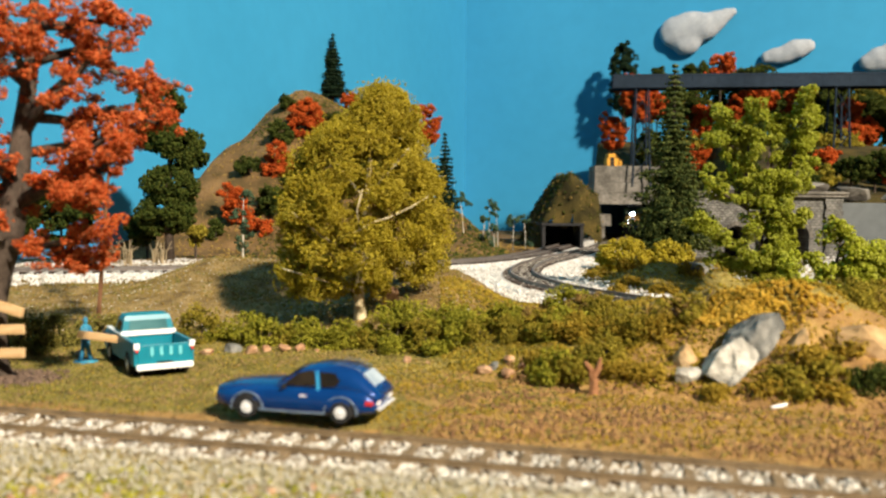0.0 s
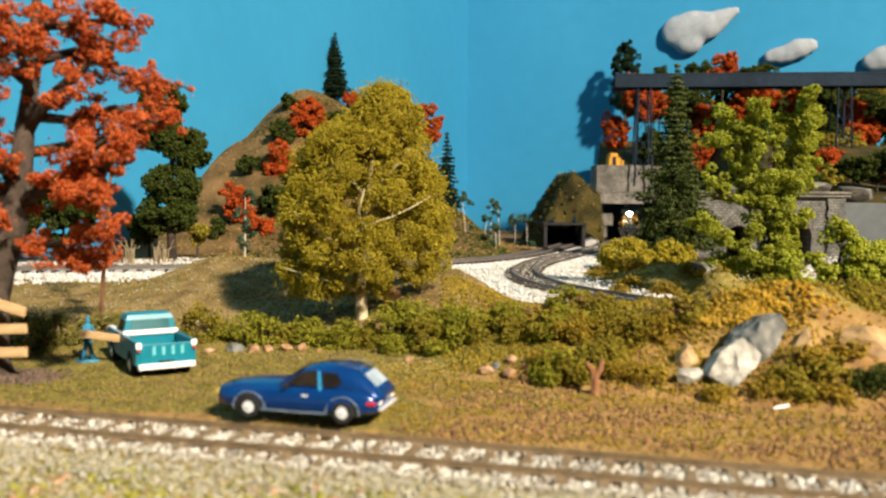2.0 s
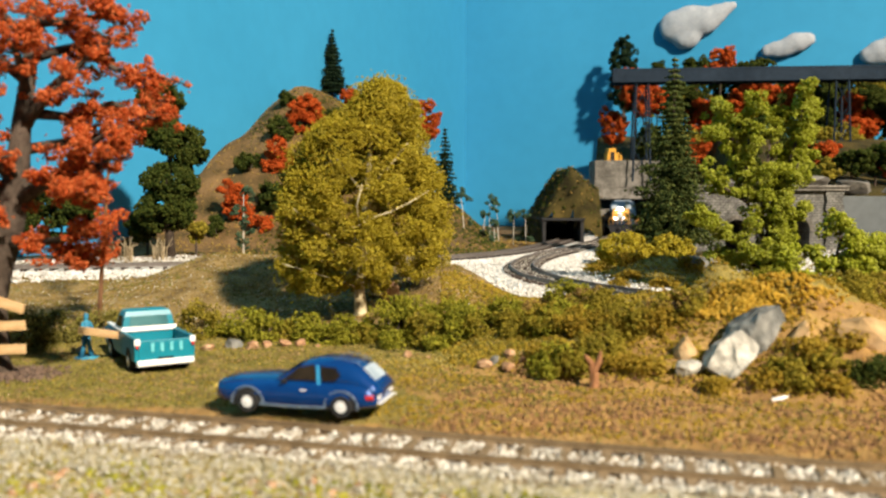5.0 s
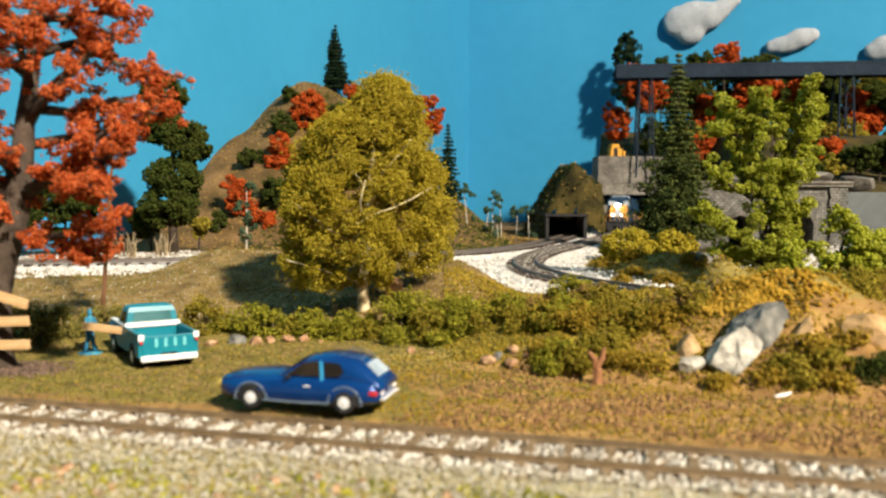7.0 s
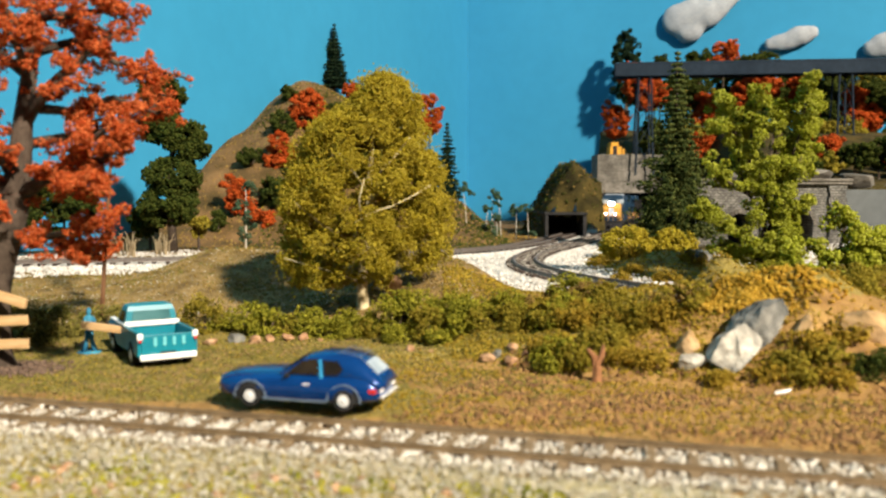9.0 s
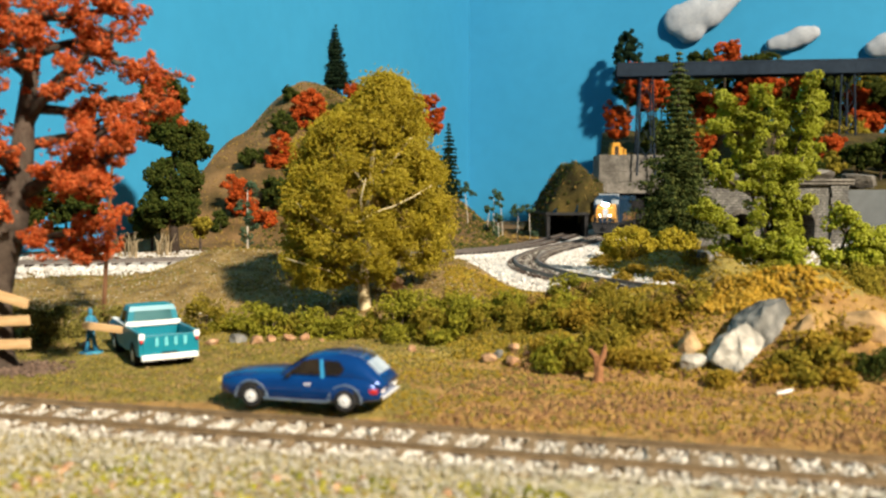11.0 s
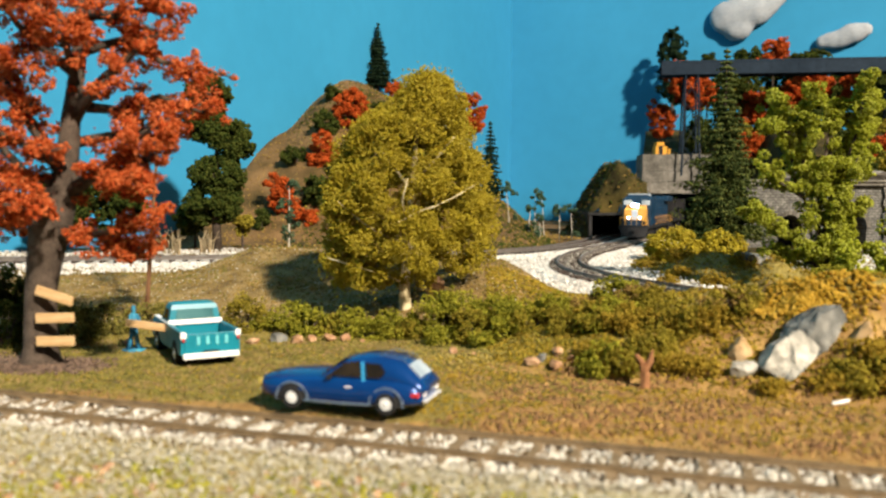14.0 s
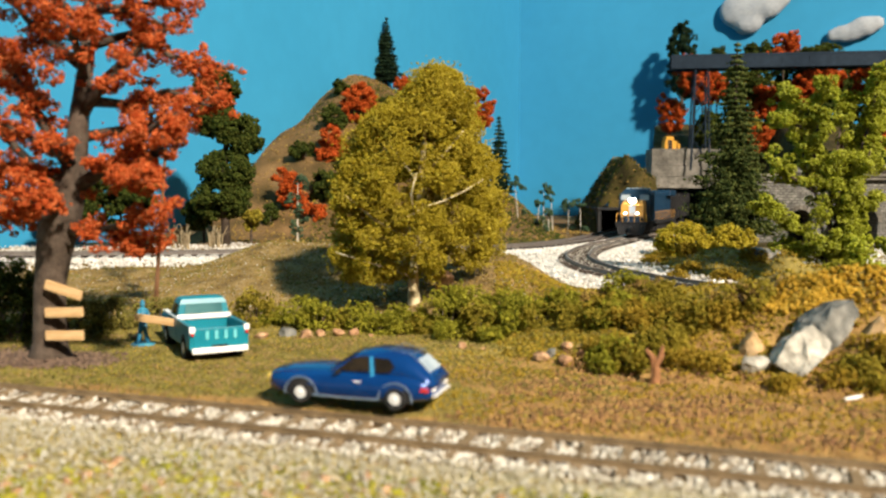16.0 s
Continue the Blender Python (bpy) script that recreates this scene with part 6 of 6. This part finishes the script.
def sapling(x, y, h, tufts, seed, label, name="sapling", r=0.07, w=0.4):
    z = H(x, y)
    rng = np.random.default_rng(seed)
    ob = thing(name, x, y, z, label=label, category="tree", group="saplings")
    lean = rng.uniform(-0.12, 0.12) * h
    bm = bmesh.new()
    tube(bm, [(0, 0, -0.3), (lean * 0.4, 0, h * 0.5), (lean, 0, h)], [r, r * 0.8, r * 0.35], 6)
    part("trunk", bm, M_BARK_S, ob, "pale stem")
    lobes = [((lean, 0, h * 0.97), (0.11 * h + 0.3, 0.5, 0.13 * h))] + [((rng.uniform(-0.2, 0.2) * h, 0, h * u), (w, w, w * 0.8)) for u in np.linspace(0.2, 0.78, tufts)]
    foliage("crown", clumpy(rng, 16 + 8 * tufts, lobes, 12, 0.14, 0.3), 0.11, M_TEAL, ob, rng)


M_BARK_S = mat("white_stem", [(0.38, 0.34, 0.28), (0.6, 0.55, 0.47)], 150, 0.9, 0.2)
for i, (x, y, h, n) in enumerate(((3.0, 107, 4.9, 2), (6.3, 109, 5.0, 1), (7.4, 108, 4.6, 1), (5.3, 106, 3.0, 1), (9.2, 107, 4.2, 2), (10.9, 108, 4.0, 1), (6.7, 104, 2.6, 1))):
    sapling(x, y, h, n, 150 + i, "slim white-stemmed sapling with grey-green tufts")
sapling(-18.6, 80, 6.0, 6, 160, "white-stemmed birch sapling with grey-green tufts", r=0.09, w=0.62)


def reeds(x, y, n, h, seed):
    rng = np.random.default_rng(seed)
    ob = thing("dry_reeds", x, y, H(x, y), label="bundle of dry tan reed stalks beside the track", category="reeds", group="dry reeds")
    for i in range(n):
        bx, by = rng.normal(0, 0.45, 2)
        bm = bmesh.new()
        tube(bm, [(bx, by, -0.1), (bx + rng.normal(0, 0.12), by, h * 0.6), (bx + rng.normal(0, 0.35), by, h * rng.uniform(0.7, 1.15))], [0.055, 0.045, 0.02], 4)
        part("stalk", bm, M_BARK_T, ob)


reeds(-27.4, 74, 16, 2.1, 170)
reeds(-24.6, 74.4, 18, 1.9, 171)


def red_sapling():
    x, y = -17.9, 44.2
    ob = thing("red_sapling", x, y, H(x, y), label="thin leaning red-brown sapling with few orange leaves", category="tree")
    bm = bmesh.new()
    tube(bm, [(0, 0, -0.3), (0.25, 0, 3), (0.6, 0, 7), (0.95, 0, 11.3)], [0.13, 0.11, 0.08, 0.03], 6)
    part("trunk", bm, mat("red_stem", [(0.13, 0.06, 0.03), (0.22, 0.11, 0.055)], 200, 0.9, 0.3), ob)
    rng = np.random.default_rng(172)
    foliage("crown", clumpy(rng, 40, [((0.9, 0, 9.5), (0.9, 0.8, 1.8)), ((0.5, 0, 6), (0.6, 0.6, 0.8))], 10, 0.15, 0.2), 0.1, M_RED, ob, rng)


red_sapling()


# ---- bushes along the foot of the slope ----
def row_bush(i, x, y, rx, rz, material, label):
    bush(x, y, H(x, y), (rx, rx * 0.85, rz), material, 200 + i, label, int(70 * rx * rz) + 26, 15, 0.15, 0.065, "slope bushes")


L_G, L_M = "mossy green foam bush at the slope's foot", "olive-brown mossy clump on the mound"
ROW = [(-11.3, 39.8, 0.8, 0.85), (-10.6, 40.2, 0.6, 0.6), (-9.1, 39.6, 0.75, 0.8), (-8.2, 39.4, 0.7, 0.7), (-7.3, 39.5, 0.6, 0.6), (-6.3, 39.3, 0.75, 0.6), (-5.3, 39.0, 0.8, 0.65), (-4.3, 38.7, 0.8, 0.6), (-3.4, 38.6, 0.7, 0.65),
       (-2.2, 38.9, 0.9, 1.15), (-1.2, 38.6, 0.9, 1.2), (-1.9, 36.9, 0.7, 0.5), (-0.6, 37.0, 0.8, 0.7), (0.4, 38.4, 1.0, 1.3), (0.7, 36.4, 0.9, 0.75), (1.6, 37.2, 0.9, 1.0), (1.9, 35.6, 0.7, 0.55), (2.9, 36.4, 0.7, 0.6), (-0.1, 35.8, 0.6, 0.45)]
for i, (x, y, rx, rz) in enumerate(ROW):
    grow = 1.0 + 0.28 * math.sin(2.7 * i + 1)
    row_bush(i, x, y + 0.25 * math.sin(4 * i), rx * (1.14 - 0.16 * math.sin(1.9 * i)), rz * grow, M_GREEN_L if i % 4 else M_MOSS, L_G)
rng = np.random.default_rng(77)
MOUND = [(rng.uniform(3.2, 21), rng.uniform(0, 1)) for _ in range(72)]
for i, (x, u) in enumerate(MOUND):
    y0 = 31.6 - 0.42 * min(max(x, 0), 13)
    y = y0 + 0.5 + u * (39.3 - y0)
    if (7.8 < x < 13.2 and y < 31.2) or (12.8 < x < 17.5 and 28.6 < y < 34) or (9.8 < x < 13.8 and y > 29.8):
        continue
    r = float(rng.uniform(0.4, 1.05))
    row_bush(40 + i, x, y - 0.1, r, r * 0.62, (M_MOSS, M_OCHRE, M_BROWNF, M_GREEN_L, M_MOSS)[i % 5], L_M)
for i, (x, y, r) in enumerate(((10.8, 27.6, 0.4), (11.5, 27.8, 0.45), (9.2, 27.9, 0.3), (12.2, 28.4, 0.6), (12.8, 27.8, 0.6), (12.6, 27.0, 0.4), (13.9, 27.2, 0.6), (11.8, 27.3, 0.4), (7.3, 29.4, 0.45), (6.4, 29.9, 0.5), (14.9, 27.4, 0.6), (13.7, 28.8, 0.6))):
    # clumps 6 and 10 are dark green, in place of a shadow cast there
    row_bush(120 + i, x, y, r, r * (0.6 if i in (6, 10) else 0.42), M_GREEN if i in (6, 10) else M_MOSS if i % 3 == 1 else M_OCHRE, "olive mossy clump around the white rock, two darkened for shade")
for i, (x, y, r) in enumerate(((13.4, 60, 0.8), (16.5, 56, 0.9), (11.6, 62, 0.8), (12.2, 55, 0.7), (18.6, 62, 0.9), (10.9, 52, 0.6), (13.6, 51, 0.8))):
    row_bush(140 + i, x, y, r, r * 0.5, M_OCHRE, "low ochre clump beside the curve")
for i, (x, y, r, h) in enumerate(((-17.6, 39, 1.2, 1.5), (-18.6, 36.5, 1.6, 2.2), (-20.5, 35.5, 1.8, 3.2), (-21.8, 37, 1.6, 3.6), (-16.6, 41.5, 1.0, 0.9))):
    row_bush(160 + i, x, y, r, h * 0.6, M_GREEN if x < -19 else M_OLIVE, "dark olive-green bush behind the autumn tree")


# ---- loose cover ----
def scatter(name, x0, x1, y0, y1, n, size, material, seed, label, keep=None, lift=0.0, category="grass"):
    rng = np.random.default_rng(seed)
    x, y = rng.uniform(x0, x1, n), rng.uniform(y0, y1, n)
    if keep:
        k = keep(x, y, rng.uniform(0, 1, n))
        x, y = x[k], y[k]
    z = height(x, y)
    s = rng.uniform(*size, len(x))
    v, f = crumbs(np.column_stack([x, y, z + lift + s * 0.3]), s * 1.1, rng, 0.8, fine=size[1] < 0.125)
    return tagged(part_np(name, v, f, material, smooth=True), label, category, kind="stuff")


SIDEF = lambda x, y: (y - 24.7) * 0.97 + (x + 13) * 0.24
patch = lambda x, y, s, k=0.0: 0.5 + 0.5 * fnoise(x, y, s, k)
scatter("turf", -22, 4, 26, 41, 30000, (0.025, 0.07), M_OLIVE, 301, "fine olive turf on the meadow", lambda x, y, u: (SIDEF(x, y) > 2.0) & (u < 0.35 + 0.65 * patch(x, y, 0.7)))
scatter("turf", -22, 6, 26, 41, 9000, (0.02, 0.06), M_OCHRE, 302, "yellow turf flecks on the meadow", lambda x, y, u: (SIDEF(x, y) > 1.8) & (u < patch(x, y, 0.55, 2)))
LOW = lambda x, y: (SIDEF(x, y) > 1.9) & (height(x, y) < 0.45) & (x > 1.5 - 0.5 * (30 - y))
band = lambda x, y, k: sm(0.36, 0.64, 0.62 * patch(x * 0.6, y * 1.5, 0.95, k) + 0.38 * patch(x, y, 2.6, k + 1))
scatter("brown_turf", -5, 22, 21, 34, 26000, (0.04, 0.10), M_PURPLE, 303, "coarse purple-brown turf beside the near line", lambda x, y, u: LOW(x, y) & (u < 0.08 + 0.92 * band(x, y, 1)))
scatter("brown_turf", -5, 22, 21, 34, 18000, (0.03, 0.08), M_OCHRE, 304, "ochre turf among the brown", lambda x, y, u: (SIDEF(x, y) > 2.2) & (u < 0.1 + 0.8 * (1 - band(x, y, 1))))
scatter("brown_turf", -5, 22, 21, 34, 9000, (0.03, 0.09), M_OLIVE, 320, "dark olive tufts among the brown", lambda x, y, u: LOW(x, y) & (u < band(x, y, 4) - 0.3))
scatter("yellow_turf", -6, 5, 29, 36, 7000, (0.03, 0.07), M_DRYGRASS, 321, "straw-yellow turf before the bushes", lambda x, y, u: u < np.exp(-((x + 0.8) / 2.6) ** 2 - ((y - 33.2) / 1.5) ** 2) * (0.4 + patch(x, y, 1.5)))
scatter("bare_earth", -22, 0, 27, 38, 9000, (0.03, 0.08), M_DIRTC, 322, "bare brown earth patches in the meadow", lambda x, y, u: (SIDEF(x, y) > 1.9) & (u < 1.5 * band(x, y, 6) - 0.55), category="gravel")
scatter("slope_cover", -30, 2, 41, 62, 15000, (0.03, 0.09), M_BROWNF, 305, "brown earth crumbs on the embankment", lambda x, y, u: u < 0.25 + 0.75 * patch(x, y, 0.6, 3))
scatter("slope_cover", -30, 2, 41, 62, 9000, (0.03, 0.1), M_OLIVE, 323, "olive crumbs on the embankment", lambda x, y, u: u < 1.2 * band(x, y, 2) - 0.2)
scatter("slope_cover", -30, 2, 41, 62, 4500, (0.02, 0.06), M_CHIPS_D, 324, "grey grit on the embankment", lambda x, y, u: u < band(x, y, 8), category="gravel")
scatter("slope_cover", -30, 2, 41, 62, 1300, (0.03, 0.07), M_CHIPS_W, 306, "pale chips strewn on the embankment", category="gravel")
scatter("mound_cover", 0, 24, 25, 47, 36000, (0.04, 0.11), M_OCHRE, 307, "ochre moss cover of the mound", lambda x, y, u: (u < 0.3 + 0.7 * patch(x, y, 0.8, 5)) & (height(x, y) > 0.12) & ~((x > 13.2) & (x < 17.0) & (y < 32.5)))
scatter("mound_cover", 0, 24, 25, 47, 26000, (0.04, 0.11), M_MOSS, 308, "dark moss cover of the mound", lambda x, y, u: (u < patch(x, y, 0.9, 7)) & (height(x, y) > 0.2) & ~((x > 13.2) & (x < 17.0) & (y < 32.5)))
scatter("meadow_cover", 8, 30, 46, 82, 14000, (0.04, 0.12), M_OCHRE, 314, "ochre turf between the tracks", lambda x, y, u: (u < 0.3 + 0.7 * patch(x, y, 0.5, 3)) & (line_distance(x, y, Q_MAIN) > 4.6) & (line_distance(x, y, Q_SIDE) > 3))
scatter("meadow_cover", 8, 30, 46, 82, 5000, (0.04, 0.12), M_MOSS, 315, "olive turf between the tracks", lambda x, y, u: (u < patch(x, y, 0.6, 5)) & (line_distance(x, y, Q_MAIN) > 4.6) & (line_distance(x, y, Q_SIDE) > 3))
scatter("orange_turf", 8, 16, 29.8, 37, 16000, (0.05, 0.13), M_ORANGE, 309, "orange-yellow turf on top of the mound", lambda x, y, u: u < np.exp(-((x - 11.7) / 1.6) ** 2 - ((y - 31.6) / 1.1) ** 2) * 1.8 * sm(1.9, 2.3, height(x, y)), lift=0.07)
scatter("near_grass", -16, 14, 9, 24, 36000, (0.03, 0.08), M_DRYGRASS, 310, "dry yellow grass among the near ballast", lambda x, y, u: (SIDEF(x, y) < -1.9) & (u < 0.12 + 0.55 * sm(-2.4, -4.4, SIDEF(x, y)) + 0.3 * patch(x, y, 0.9, 2) + 0.2 * sm(0, -8, x) - 0.4 * sm(-3, 5, x)), lift=0.05)
scatter("near_stones", -13, 1, 17.2, 20.3, 120, (0.1, 0.24), M_STONE, 311, "orange-brown stones at the layout's edge", lambda x, y, u: (SIDEF(x, y) < -3.2) & (u < 1.2 - sm(18.6, 20.3, y)), category="stones")
scatter("edge_moss", -14, 3, 17.2, 20.4, 2600, (0.06, 0.16), M_GREEN_L, 319, "green moss tufts at the layout's edge", lambda x, y, u: (SIDEF(x, y) < -3.0) & (u < patch(x, y, 1.4, 3) * (1.1 - 0.8 * sm(18.4, 20.4, y))))
scatter("mulch", -20.5, -14.2, 29.6, 33.6, 12000, (0.05, 0.12), M_MULCH, 318, "dark brown mulch round the autumn tree", lambda x, y, u: u < np.exp(-((x + 17.1) / 1.7) ** 2 - ((y - 31.6) / 1.1) ** 2) * 1.8, category="mulch")
scatter("hill_cover", -42, 12, 84, 140, 14000, (0.06, 0.16), M_BROWNF, 312, "brown and olive cover of the hill", lambda x, y, u: u < 0.15 + 0.7 * patch(x, y, 0.22, 3))
scatter("hill_moss", -26, 8, 86, 128, 9000, (0.08, 0.2), M_GREEN, 316, "dark moss patches on the hill", lambda x, y, u: u < 1.3 * patch(x, y, 0.3, 6) - 0.35 + 0.3 * sm(-24, -10, x))
scatter("road_dust", -20, 20, 17, 31, 30000, (0.02, 0.05), M_DIRTC, 313, "brown dust and grit beside the rails", lambda x, y, u: (SIDEF(x, y) > -1.6) & (SIDEF(x, y) < 2.4) & (u < 0.35 + 0.65 * patch(x, y, 1.3, 2)), lift=0.09, category="gravel")


def on_rails(y_front, back):
    """Pose of a vehicle whose face is at plan depth y_front on the main line, set back by that many centimetres along it."""
    i0 = int(np.argmin(np.abs(Q_MAIN[:, 1] - y_front)))
    near = i0 - int(round(back / 0.5))
    far = max(near - 36, 0)
    a, b = Q_MAIN[near], Q_MAIN[far]
    d = a - b
    d = d / np.linalg.norm(d)
    a = a + d * (Q_MAIN[i0][1] - y_front)
    return pose(a[0] * CM, a[1] * CM, (RAIL_Z + 0.42) * CM, 0, 0, math.degrees(math.atan2(d[1], d[0])))


def motions():
    rows = [(float(t), 146.0 - 3.3125 * t) for t in range(17)]
    walk(LOCO, [(t, on_rails(y, 0)) for t, y in rows])
    walk(HOPPER, [(t, on_rails(y, 23.0)) for t, y in rows])


motions()
